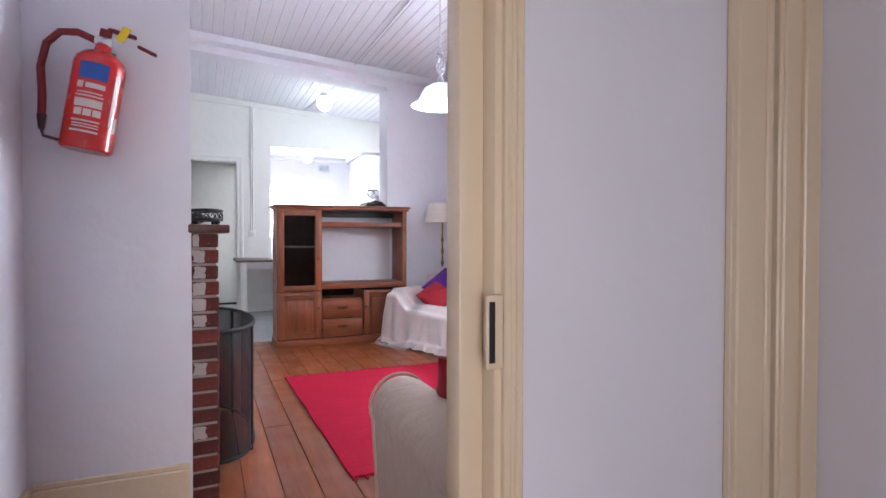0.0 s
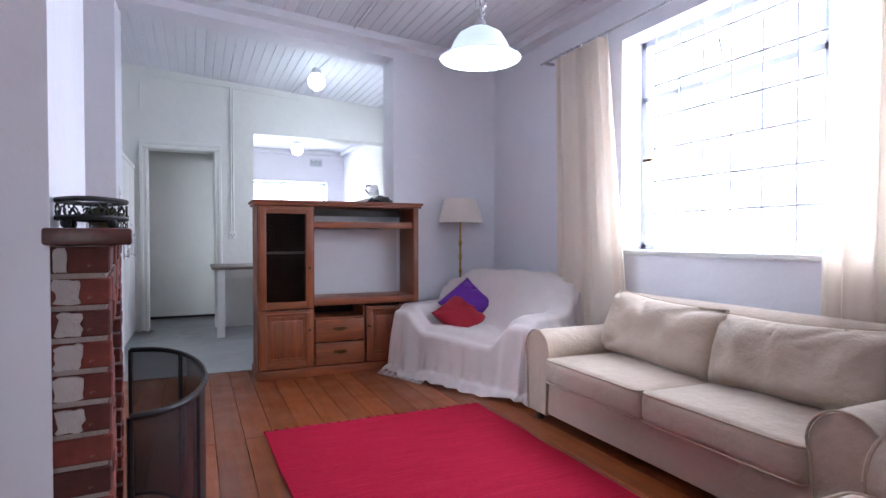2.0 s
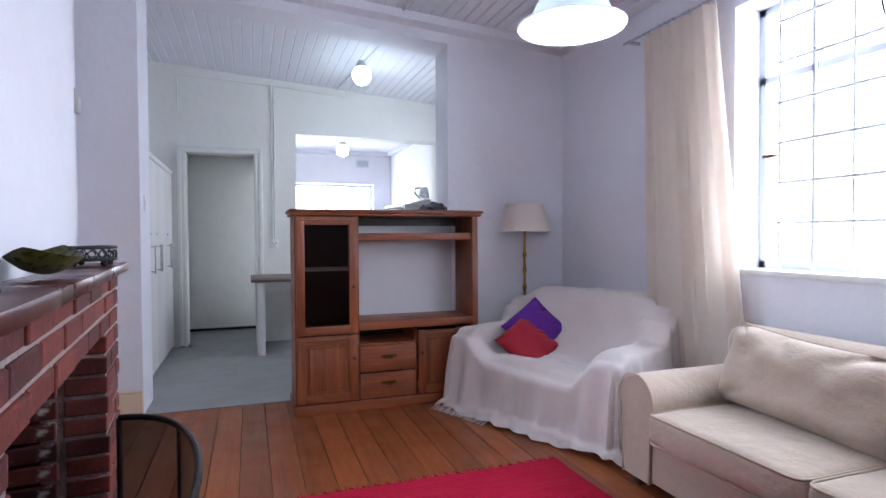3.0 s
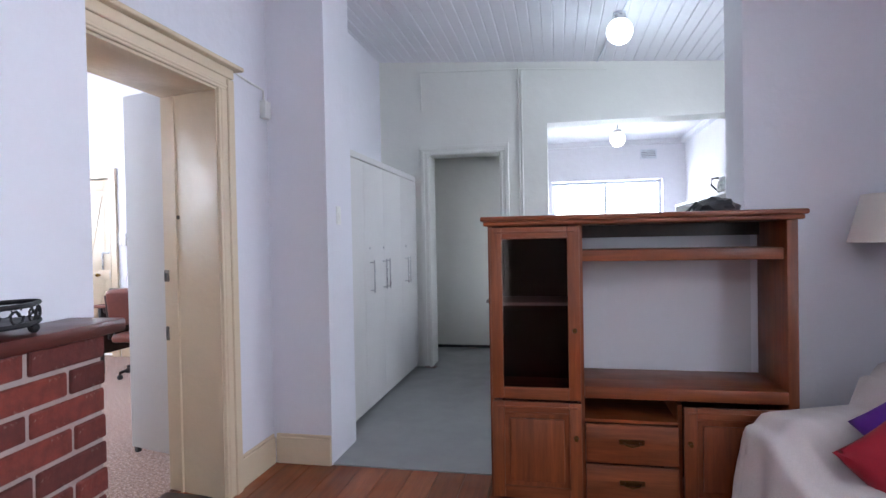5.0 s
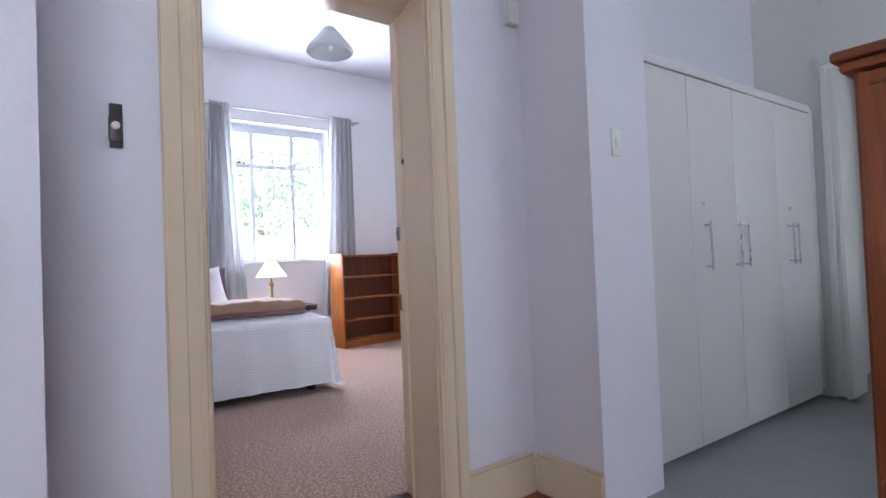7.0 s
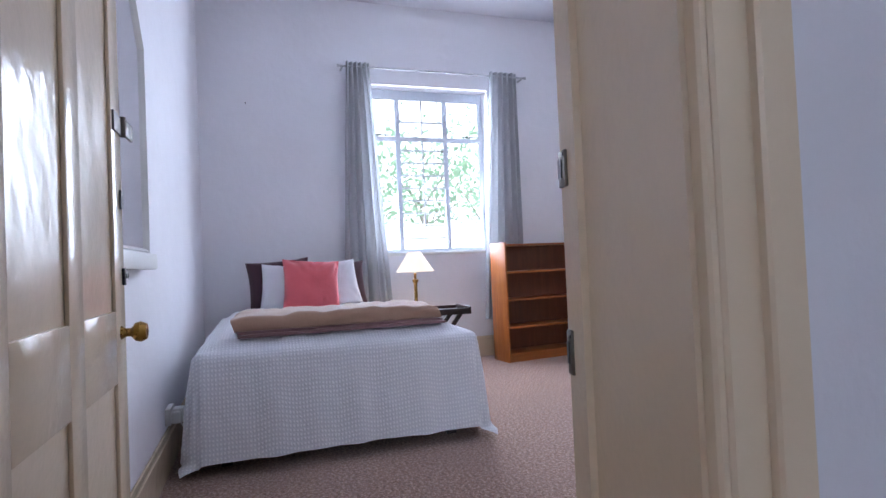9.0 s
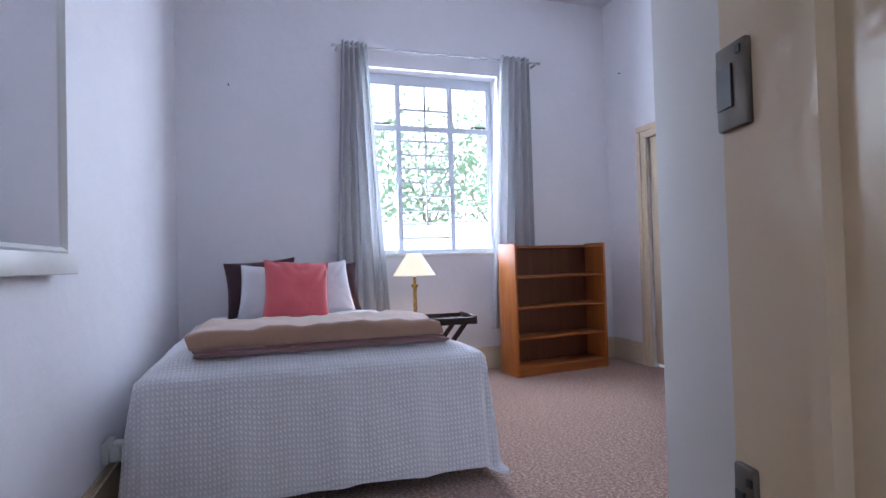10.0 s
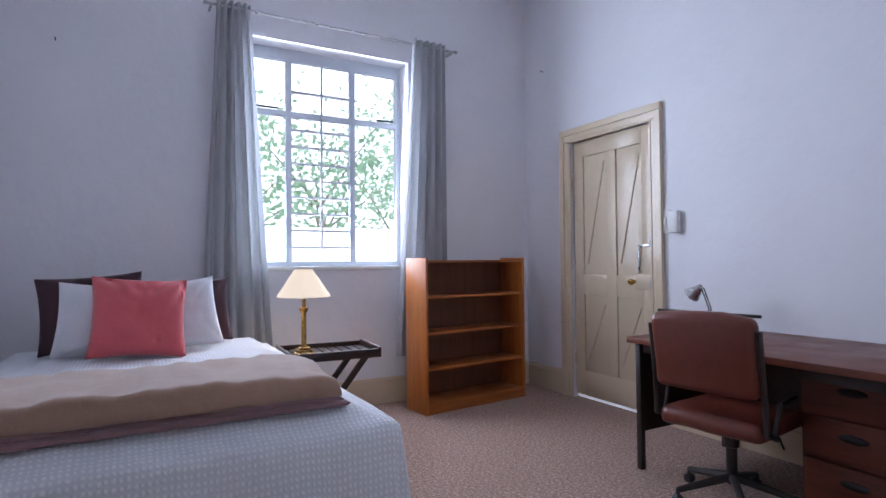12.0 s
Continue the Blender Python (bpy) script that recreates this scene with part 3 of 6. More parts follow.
part("hearth", boxes((-0.66, 0.02, 0.37, FL - 0.37, -0.018, 0.012), bevel=0.004), SOOT, fp)
mt = part("mantel", boxes((-0.12, 0.045, -0.035, 0.64, 1.187, 1.224), (-0.12, 0.045, 0.644, 1.28, 1.187, 1.224), (-0.12, 0.04, 1.284, FL + 0.032, 1.187, 1.222), bevel=0.006), TILE, fp, "dark red-brown glazed slab mantel")

# ---- cupboards, passage and kitchen ----
cup = thing("built_in_cupboard", "white painted built-in cupboard with steel bar handles", "cupboard")
part("carcass", boxes((-0.62, -0.225, 6.985, 9.30, 0.07, 2.10), (-0.62, -0.28, 6.985, 9.30, 0.0, 0.07)), SATIN, cup)
part("top_rail", boxes((-0.225, -0.195, 6.985, 9.17, 2.06, 2.11), bevel=0.003), SATIN, cup)
for y0, y1 in ((6.99, 7.52), (7.523, 8.03), (8.033, 8.60), (8.603, 9.16)):
    part("door", boxes((-0.225, -0.203, y0, y1, 0.05, 2.055), bevel=0.003), SATIN, cup)
for y in (7.645, 7.985, 8.085, 8.72, 8.80):
    bm = bmesh.new()
    rod(bm, (-0.165, y, 0.99), (-0.165, y, 1.26), 0.006)
    rod(bm, (-0.205, y, 1.01), (-0.165, y, 1.01), 0.005)
    rod(bm, (-0.205, y, 1.24), (-0.165, y, 1.24), 0.005)
    part("handle", bm, STEEL, cup, "slim steel bar handle")
for y in (7.64, 8.01, 8.76):
    part("cupboard_lock", lathe(bmesh.new(), [(0, 0), (0.01, 0), (0.01, 0.008), (0, 0.008)], seg=12, m=pose(-0.203, y, 1.36, 0, 90, 0)), STEEL, cup)
architrave("door_frame_passage", "y", 9.31, -1, -0.06, 0.72, 2.355, 0.10, "cream-white painted door surround", 0, WALL_WARM)
pdoor = thing("passage_door", "closed plain white flush door with a dark gap below", "door")
part("door_leaf", boxes((-0.25, 0.77, 10.42, 10.455, 0.045, 2.55), bevel=0.003), WALL_WARM, pdoor)
# Black strip paints the shade in the gap under the door.
part("bottom_gap", boxes((-0.25, 0.77, 10.44, 10.458, 0.005, 0.045)), BLACK, pdoor)
deb = bmesh.new()
rnd = random.Random(4)
for i in range(9):
    x, y = (rnd.uniform(0.15, 0.6), rnd.uniform(10.36, 10.41)) if i < 5 else (rnd.uniform(-0.2, -0.05), rnd.uniform(9.22, 9.3))
    box(deb, x, x + rnd.uniform(0.02, 0.07), y, y + 0.02, 0.004, rnd.uniform(0.012, 0.02), m=None)
tagged(part("plaster_crumbs", deb, MORTAR), "pale plaster crumbs on the grey floor", "debris", kind="stuff")

tbl = thing("side_counter", "narrow counter with a dark worn top and thick white legs", "counter")
part("counter_top", boxes((0.665, 2.5, 8.36, 9.30, 0.825, 0.855), bevel=0.008), wood("worn_counter_top", rgb(128, 112, 104), rgb(92, 78, 72), "x", 0.45), tbl)
for x, y in ((0.72, 8.42), (2.36, 8.42), (2.36, 9.2)):
    part("leg", boxes((x, x + 0.09, y, y + 0.09, 0.004, 0.825), bevel=0.006), WHITE_GLOSS, tbl)
part("apron", boxes((0.81, 2.36, 8.45, 8.47, 0.72, 0.824)), WHITE_GLOSS, tbl)

bm = bmesh.new()
for y0, y1, x, z0, z1 in ((9.27, 9.305, 0.935, 1.30, 3.24), (9.27, 9.305, 0.965, 1.30, 3.20)):
    rod(bm, (x, 9.295, z0), (x, 9.295, z1), 0.011, 8)
rod(bm, (-0.14, 9.297, 3.24), (-0.14, 9.297, 2.85), 0.008, 8)
rod(bm, (-0.16, 9.297, 3.28), (0.95, 9.297, 3.23), 0.008, 8)
rod(bm, (0.95, 9.297, 3.23), (1.85, 9.297, 3.16), 0.006, 8)
tagged(part("wall_conduit", bm, WALL_WARM), "cream-painted electrical conduit on the wall", "conduit")
bm = bmesh.new()
rod(bm, (1.75, 9.28, CEIL_Z(1.75) + 0.01), (1.95, 6.9, CEIL_Z(1.95) + 0.01), 0.008, 8)
tagged(part("ceiling_conduit", bm, STEELWHITE), "thin white conduit across the ceiling boards", "conduit")
bm = bmesh.new()
rod(bm, (1.89, 6.46, CEIL_Z(1.89) - 0.012), (1.89, 3.95, CEIL_Z(1.89) - 0.012), 0.011, 8)
tagged(part("ceiling_conduit", bm, CEIL), "white painted conduit running along the ceiling boards", "conduit")
sock = thing("wall_socket", "white double wall socket on the cream wall", "socket")
part("plate", boxes((0.90, 1.00, 9.285, 9.312, 1.19, 1.30), bevel=0.004), PLASTIC, sock)
part("socket_holes", boxes((0.925, 0.935, 9.282, 9.286, 1.24, 1.255), (0.965, 0.975, 9.282, 9.286, 1.24, 1.255), (0.945, 0.955, 9.282, 9.286, 1.215, 1.23)), BLACK, sock)
bx = thing("alarm_sensor", "small white sensor box high on the wall with its cable", "sensor")
part("sensor_body", boxes((-0.502, -0.46, 6.46, 6.53, 2.20, 2.31), bevel=0.006), PLASTIC, bx)
bm = bmesh.new()
tube(bm, [(-0.49, 6.18, 2.40), (-0.49, 6.35, 2.385), (-0.49, 6.49, 2.38), (-0.49, 6.495, 2.31)], 0.007)
part("cable", bm, PLASTIC, bx)
KEEP_DARK = plain("dark_grey_metal", rgb(84, 78, 76), 0.45, 0.5, 0.3)
lt = thing("door_bolt", "dark grey rim bolt plate with a pale thumb piece", "bolt")
part("plate", boxes((-0.502, -0.486, 4.838, 4.872, 1.47, 1.60), bevel=0.003), KEEP_DARK, lt)
part("housing", boxes((-0.49, -0.465, 4.834, 4.868, 1.485, 1.56), bevel=0.005), KEEP_DARK, lt)
part("thumb_piece", lathe(bmesh.new(), [(0, 0), (0.012, 0), (0.011, 0.014), (0, 0.017)], seg=14, m=pose(-0.466, 4.85, 1.528, 0, 90, 0)), PLASTIC, lt)
sw = thing("light_switch", "white light switch plate on the wall end", "switch")
part("plate", boxes((-0.115, -0.097, 6.70, 6.765, 1.53, 1.65), bevel=0.004), PLASTIC, sw)
part("rocker", boxes((-0.099, -0.092, 6.72, 6.745, 1.57, 1.61), bevel=0.002), PLASTIC, sw)


def globe(at, ceil, glass, label):
    th = thing("globe_light", label, "ceiling light", pose(*at))
    r = 0.105
    part("globe", lathe(bmesh.new(), [(0.045, 0.1)] + [(r * math.sin(a), r * math.cos(a)) for a in [0.5 + i * (math.pi - 0.5) / 16 for i in range(16)]] + [(0, -r)]), glass, th, "glowing white glass globe")
    part("gallery", lathe(bmesh.new(), [(0.0, 0.135), (0.05, 0.135), (0.058, 0.12), (0.058, 0.09), (0.045, 0.085)]), STEEL, th)
    part("ceiling_rose", lathe(bmesh.new(), [(0, ceil - at[2]), (0.05, ceil - at[2]), (0.05, ceil - at[2] - 0.015), (0.012, ceil - at[2] - 0.03), (0.012, 0.13), (0, 0.13)]), STEELWHITE, th)
    return th


globe((1.84, 8.03, 3.09), CEIL_Z(1.84) + 0.015, glow("cool_globe_glass", (0.86, 0.98, 1.0), 5.0), "glowing cool white globe ceiling light")
globe((2.18, 11.5, 2.80), 3.06, glow("warm_globe_glass", (1.0, 0.95, 0.86), 5.0), "glowing warm white globe ceiling light")

kw = thing("window_kitchen", "bright kitchen window with white steel bars", "window", kind="structure")
part("window_frame", boxes((KX0, KX1, 13.5, 13.54, KZ1 - 0.05, KZ1), (KX0, KX1, 13.5, 13.54, 1.15, 1.2), (KX0, KX0 + 0.05, 13.5, 13.54, 1.2, KZ1 - 0.05), (KX1 - 0.05, KX1, 13.5, 13.54, 1.2, KZ1 - 0.05), (2.15, 2.19, 13.5, 13.54, 1.2, KZ1 - 0.05)), STEELWHITE, kw)
for x in (1.3, 2.19):
    ob = part("pane", boxes((x, x + 0.86, 13.515, 13.52, 1.2, KZ1 - 0.05)), GLASS, kw)
    ob.visible_shadow = False
vent = thing("air_vent", "white slatted air vent in the wall", "vent")
part("vent_frame", boxes((2.74, 3.0, 13.275, 13.302, 2.74, 2.76), (2.74, 3.0, 13.275, 13.302, 2.88, 2.90), (2.74, 2.755, 13.275, 13.302, 2.76, 2.88), (2.985, 3.0, 13.275, 13.302, 2.76, 2.88)), STEELWHITE, vent)
part("vent_back", boxes((2.75, 2.99, 13.296, 13.303, 2.75, 2.89)), IRON, vent)
for i in range(4):
    part("slat", boxes((2.755, 2.985, 13.278, 13.292, 2.765 + i * 0.03, 2.785 + i * 0.03)), STEELWHITE, vent)
ks = thing("wall_shelf", "white wall shelf with upright sides in the kitchen", "shelf")
part("shelf_board", boxes((3.1, 3.455, 9.8, 12.3, 1.86, 1.89), bevel=0.003), WHITE_GLOSS, ks)
part("shelf_board", boxes((3.1, 3.455, 9.8, 12.3, 1.5, 1.53), bevel=0.003), WHITE_GLOSS, ks)
part("side_panel", boxes((3.1, 3.455, 12.30, 12.33, 1.3, 1.89), bevel=0.003), WHITE_GLOSS, ks)
part("side_panel", boxes((3.1, 3.455, 10.9, 10.93, 1.3, 1.86), bevel=0.003), WHITE_GLOSS, ks)
ket = thing("kettle", "dark steel kettle on the white shelf", "kettle", pose(3.2, 10.15, 1.89))
part("kettle_body", lathe(bmesh.new(), [(0, 0), (0.085, 0), (0.09, 0.02), (0.075, 0.16), (0.05, 0.19), (0, 0.2)]), STEEL, ket)
bm = bmesh.new()
tube(bm, [(-0.06, 0, 0.18), (-0.13, 0, 0.17), (-0.14, 0, 0.1), (-0.085, 0, 0.04)], 0.012)
part("handle", bm, BLACK, ket)
for i, (y, w, h, c, nm, lab) in enumerate(((9.95, 0.09, 0.15, rgb(120, 52, 36), "spice_box", "small red-brown box on the kitchen shelf"), (10.35, 0.10, 0.10, rgb(90, 44, 34), "spice_box", "small red-brown box on the kitchen shelf"), (10.5, 0.07, 0.19, rgb(40, 36, 34), "dark_bottle", "dark bottle on the kitchen shelf"))):
    if nm == "dark_bottle":
        ob = part(nm, lathe(bmesh.new(), [(0, 0), (0.035, 0), (0.036, 0.12), (0.014, 0.15), (0.014, 0.19), (0, 0.19)], (3.2, y, 1.53), 14), plain("dark_bottle_glass", c, 0.15))
    else:
        ob = part(nm, boxes((3.15, 3.15 + w, y, y + w, 1.53, 1.53 + h), bevel=0.004), plain("box_card", c, 0.6))
    tagged(ob, lab, "bottle" if nm == "dark_bottle" else "box")

# ---- television cabinet ----
tv = thing("tv_cabinet", "varnished oak television cabinet with a glazed door and open bay", "cabinet", pose(0.96, 6.12, 0))
W = 1.45
tv.scale = (1, 1, 1.018)
part("plinth", boxes((-0.012, W + 0.012, -0.012, 0.41, 0.0, 0.075), bevel=0.006), OAK_X, tv)
part("top", boxes((-0.035, W + 0.035, -0.04, 0.42, 1.475, 1.50), (-0.022, W + 0.022, -0.025, 0.41, 1.452, 1.475), bevel=0.009), OAK_X, tv)
part("side_panel", boxes((0, 0.022, 0.002, 0.40, 0.075, 1.452)), OAK, tv)
part("side_panel", boxes((W - 0.05, W, 0.0, 0.40, 0.075, 1.452), bevel=0.006), OAK, tv)
part("divider", boxes((0.452, 0.474, 0.004, 0.40, 0.075, 1.452)), OAK, tv)
part("divider", boxes((0.915, 0.935, 0.02, 0.40, 0.075, 0.575)), OAK, tv)
part("tv_shelf", boxes((0.474, W - 0.05, -0.015, 0.39, 0.60, 0.66), bevel=0.008), OAK_X, tv)
part("bridge_shelf", boxes((0.474, W - 0.05, 0.03, 0.36, 1.268, 1.325), bevel=0.006), OAK_X, tv)
# Rail in dark wood: the shade under the top is put into its colour.
part("back_rail", boxes((0.474, W - 0.05, 0.36, 0.384, 1.385, 1.452)), DARKWOOD, tv)
part("slot_floor", boxes((0.474, 0.915, 0.01, 0.39, 0.478, 0.492)), OAK_X, tv)
# The near-black back paints in the shade of the open slot.
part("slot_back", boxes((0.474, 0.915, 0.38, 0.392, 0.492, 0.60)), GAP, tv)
part("back_panel", boxes((0.474, W - 0.085, 0.392, 0.40, 0.66, 1.45)), paint("white_hardboard", rgb(206, 206, 210), 0.6, 0.05, 0.05), tv, "white hardboard back panel")
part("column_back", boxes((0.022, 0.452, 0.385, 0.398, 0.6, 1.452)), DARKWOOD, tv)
part("column_shelf", boxes((0.022, 0.452, 0.06, 0.385, 1.045, 1.06)), STEELWHITE, tv, "pale inner shelf edge")
# Unseen back, added so no bright background shows through the door gaps.
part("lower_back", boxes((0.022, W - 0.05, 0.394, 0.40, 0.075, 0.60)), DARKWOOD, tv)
part("column_floor", boxes((0.022, 0.452, 0.02, 0.385, 0.575, 0.6)), OAK_X, tv)


def panel_door(nm, x0, x1, z0, z1, glazed=False):
    if glazed:
        d = part(nm, boxes((x0 + 0.058, x1 - 0.058, -0.006, -0.002, z0 + 0.058, z1 - 0.058)), SMOKED, tv, "smoked glass pane in a wooden frame")
    else:
        bm = bmesh.new()
        box(bm, x0 + 0.06, x1 - 0.06, -0.006, 0.002, z0 + 0.06, z1 - 0.06)
        box(bm, x0 + 0.085, x1 - 0.085, -0.016, -0.006, z0 + 0.085, z1 - 0.085, 0.009, 2)
        d = part(nm, bm, OAK, tv)
    for a in (x0, x1 - 0.06):
        part("stile", boxes((a, a + 0.06, -0.018, 0.004, z0, z1), bevel=0.004), OAK, d)
    for a in (z0, z1 - 0.06):
        part("rail", boxes((x0 + 0.06, x1 - 0.06, -0.017, 0.004, a, a + 0.06), bevel=0.004), OAK_X, d)
    for a, b, c in ((0.02, z1 - 0.03, -0.024), (0.055, z0 + 0.052, -0.022), (0.055, z1 - 0.06, -0.022)):
        part("bead", boxes((x0 + a, x1 - a, c, -0.016, b, b + 0.009), bevel=0.002), OAK_X, d)
    return d


def ring_handle(parent, x, z):
    part("handle", lathe(bmesh.new(), [(0, 0), (0.013, 0), (0.011, 0.006), (0.005, 0.009), (0.005, 0.018), (0.009, 0.024), (0, 0.028)], seg=14, m=pose(x, -0.018, z, 90, 0, 0)), DARKBRASS, parent, "small dark brass knob")


d = panel_door("glazed_door", 0.012, 0.458, 0.585, 1.445, True)
ring_handle(d, 0.43, 0.93)
d = panel_door("door", 0.012, 0.458, 0.085, 0.572)
ring_handle(d, 0.43, 0.40)
d = panel_door("door", 0.938, W - 0.005, 0.085, 0.572)
ring_handle(d, 0.965, 0.40)
for z0, z1 in ((0.085, 0.275), (0.285, 0.475)):
    bm = bmesh.new()
    box(bm, 0.476, 0.913, -0.016, 0.004, z0, z1, 0.006, 2)
    dr = part("drawer", bm, OAK_X, tv)
    bm = bmesh.new()
    zc = (z0 + z1) / 2 + 0.015
    tube(bm, [(0.655, -0.02, zc), (0.662, -0.036, zc - 0.008), (0.695, -0.042, zc - 0.016), (0.728, -0.036, zc - 0.008), (0.735, -0.02, zc)], 0.005)
    box(bm, 0.635, 0.755, -0.021, -0.015, zc - 0.014, zc + 0.012, 0.004, 1)
    part("handle", bm, DARKBRASS, dr, "antique brass drop handle")
bag = bmesh.new()
bmesh.ops.create_icosphere(bag, subdivisions=3, radius=1.0)
for v in bag.verts:
    v.co += v.co.normalized() * 0.3 * noise.noise(v.co * 2.1)
    v.co = Vector((v.co.x * 0.11, v.co.y * 0.08, max(v.co.z * 0.06, -0.045)))
bag.transform(Matrix.Translation((2.12, 6.36, 1.545)))
tube(bag, [(2.02, 6.34, 1.58), (1.96, 6.30, 1.53), (1.99, 6.27, 1.507), (2.08, 6.27, 1.51), (2.2, 6.3, 1.53)], 0.008)
tagged(part("camera_bag", bag, cloth("black_bag_cloth", (0.02, 0.02, 0.025), 0.7)), "soft black bag lying on the cabinet top", "bag")
tagged(part("remote_control", boxes((1.2, 1.34, 6.44, 6.49, 1.501, 1.516), bevel=0.005), BLACK), "thin black remote control on the cabinet top", "remote control")

# ---- mantel ornaments ----


def basket(m):
    th = thing("wire_basket", "black wrought wire basket with scrollwork and ball feet", "basket", m, "baskets on the mantel")
    a, b, h = 0.066, 0.115, 0.066
    loop = lambda z, k: [(a * k * math.cos(t) * (1 + 0.12 * math.cos(2 * t) ** 2), b * k * math.sin(t) * (1 + 0.08 * math.cos(2 * t) ** 2), z) for t in [i * math.pi / 14 for i in range(28)]]
    bm = bmesh.new()
    tube(bm, loop(h, 1.0), 0.006, 6, True)
    tube(bm, loop(0.025, 1.0), 0.006, 6, True)
    part("rim", bm, IRON, th)
    bm = bmesh.new()
    lp = loop(0.045, 1.0)
    for i in range(0, 28, 2):
        c = Vector(lp[i])
        d = (Vector(lp[(i + 1) % 28]) - Vector(lp[i - 1])).normalized()
        tube(bm, [c + 0.019 * (math.cos(t) * d + math.sin(t) * Vector((0, 0, 1))) * (0.45 + 0.09 * t) for t in [k * 0.7 for k in range(10)]], 0.0025, 5)
    tagged(part("scrollwork", bm, IRON, th), kind="stuff")
    for sx, sy in ((1, 1), (1, -1), (-1, 1), (-1, -1)):
        bm = bmesh.new()
        bmesh.ops.create_uvsphere(bm, u_segments=10, v_segments=8, radius=0.012)
        bm.transform(Matrix.Translation((sx * 0.045, sy * 0.074, 0.012)))
        part("foot", bm, IRON, th)
    part("tray", prism(bmesh.new(), [(x * 0.93, y * 0.93) for x, y, z in lp], 0.024, 0.03), IRON, th)
    return th


FPM = pose(0.312, 2.671, 0, 0, 0, 5.3)
bk = basket(FPM @ pose(-0.04, 0.14, 1.224))
copy_thing(bk, FPM @ pose(-0.045, 1.55, 1.222))
bm = bmesh.new()
grid(bm, 20, 10, lambda u, v: Vector((0.075 * math.sin(math.pi * u) ** 0.7 * (2 * v - 1), 0.2 * (2 * u - 1), 0.012 + 0.075 * ((2 * u - 1) ** 2 * 0.9 + (2 * v - 1) ** 2 * 0.55 * math.sin(math.pi * u)))))
ret = bmesh.ops.solidify(bm, geom=bm.faces[:], thickness=0.006)
bowl = part("leaf_bowl", bm, plain("olive_glaze", rgb(92, 92, 44), 0.3, 0.0, 0.3))
bowl.matrix_world = FPM @ pose(-0.035, 0.80, 1.224)
tagged(bowl, "olive green leaf-shaped bowl on the mantel", "bowl")

# ---- fire screen ----
mesh_nodes = Nodes("fine_black_mesh")
_out = mesh_nodes.nt.nodes["Material Output"]
_tr = mesh_nodes.nt.nodes.new("ShaderNodeBsdfTransparent")
_mx = mesh_nodes.nt.nodes.new("ShaderNodeMixShader")
_mx.inputs[0].default_value = 0.72
mesh_nodes.bsdf.inputs["Base Color"].default_value = (0.035, 0.035, 0.04, 1)
mesh_nodes.bsdf.inputs["Metallic"].default_value = 0.5
mesh_nodes.bsdf.inputs["Roughness"].default_value = 0.45
mesh_nodes.link(_tr.outputs[0], _mx.inputs[1])
mesh_nodes.link(mesh_nodes.bsdf.outputs[0], _mx.inputs[2])
mesh_nodes.link(_mx.outputs[0], _out.inputs["Surface"])
scr = thing("fire_screen", "curved black wire-mesh fire screen standing before the hearth", "fire screen", FPM)
arc = lambda t: (0.015 + 0.27 * math.sin(t) ** 0.8, 0.92 - 0.55 * math.cos(t))
ts = [0.04 + (math.pi - 0.08) * i / 28 for i in range(29)]
bm = bmesh.new()
grid(bm, 28, 4, lambda u, v: Vector((*arc(0.04 + (math.pi - 0.08) * u), 0.02 + 0.66 * v)))
part("mesh_panel", bm, mesh_nodes.mat, scr, fix=False)
bm = bmesh.new()
tube(bm, [(*arc(t), 0.69) for t in ts], 0.011, 8)
part("top_rail", bm, IRON, scr)
bm = bmesh.new()
tube(bm, [(*arc(t), 0.024) for t in ts], 0.009, 8)
part("bottom_rail", bm, IRON, scr)
for t in (0.04, 0.85, math.pi - 0.85, math.pi - 0.04):
    part("upright", rod(bmesh.new(), (*arc(t), 0.0), (*arc(t), 0.69), 0.009, 8), IRON, scr)

# ---- fire extinguisher ----
ex = thing("fire_extinguisher", "red fire extinguisher hung askew on the chimney breast", "fire extinguisher", pose(-0.165, 2.555, 1.50, 0, 9, 0))
RED_ENAMEL = plain("red_enamel", rgb(196, 26, 24), 0.22, 0.0, 0.06, Coat_Weight=0.5)
part("cylinder", lathe(bmesh.new(), [(0, 0), (0.082, 0), (0.09, 0.008), (0.09, 0.33), (0.084, 0.355), (0.062, 0.378), (0.03, 0.392), (0.026, 0.42), (0, 0.42)], seg=40), RED_ENAMEL, ex)
part("valve", boxes((-0.032, 0.03, -0.02, 0.02, 0.415, 0.448), bevel=0.006), STEEL, ex, "chromed valve head")
bm = bmesh.new()
box(bm, -0.02, 0.08, -0.012, 0.012, 0.478, 0.492, 0.004, 1, pose(0, 0, 0, 0, 3, 0))
box(bm, 0.0, 0.075, -0.011, 0.011, 0.435, 0.447, 0.004, 1, pose(0, 0, 0, 0, 14, 0) @ pose(0, 0, 0.022))
box(bm, -0.02, 0.02, -0.012, 0.012, 0.445, 0.482, 0.003, 1)
part("lever", bm, plain("dark_red_lever", rgb(110, 16, 20), 0.35), ex)
bm = bmesh.new()
box(bm, 0.02, 0.05, -0.022, -0.014, 0.425, 0.49, 0.003, 1, pose(0, 0, 0, 0, 20, 0) @ pose(-0.14, 0, 0.01))
part("safety_tag", bm, plain("yellow_tag", rgb(226, 196, 20), 0.4), ex, "yellow safety seal")
bm = bmesh.new()
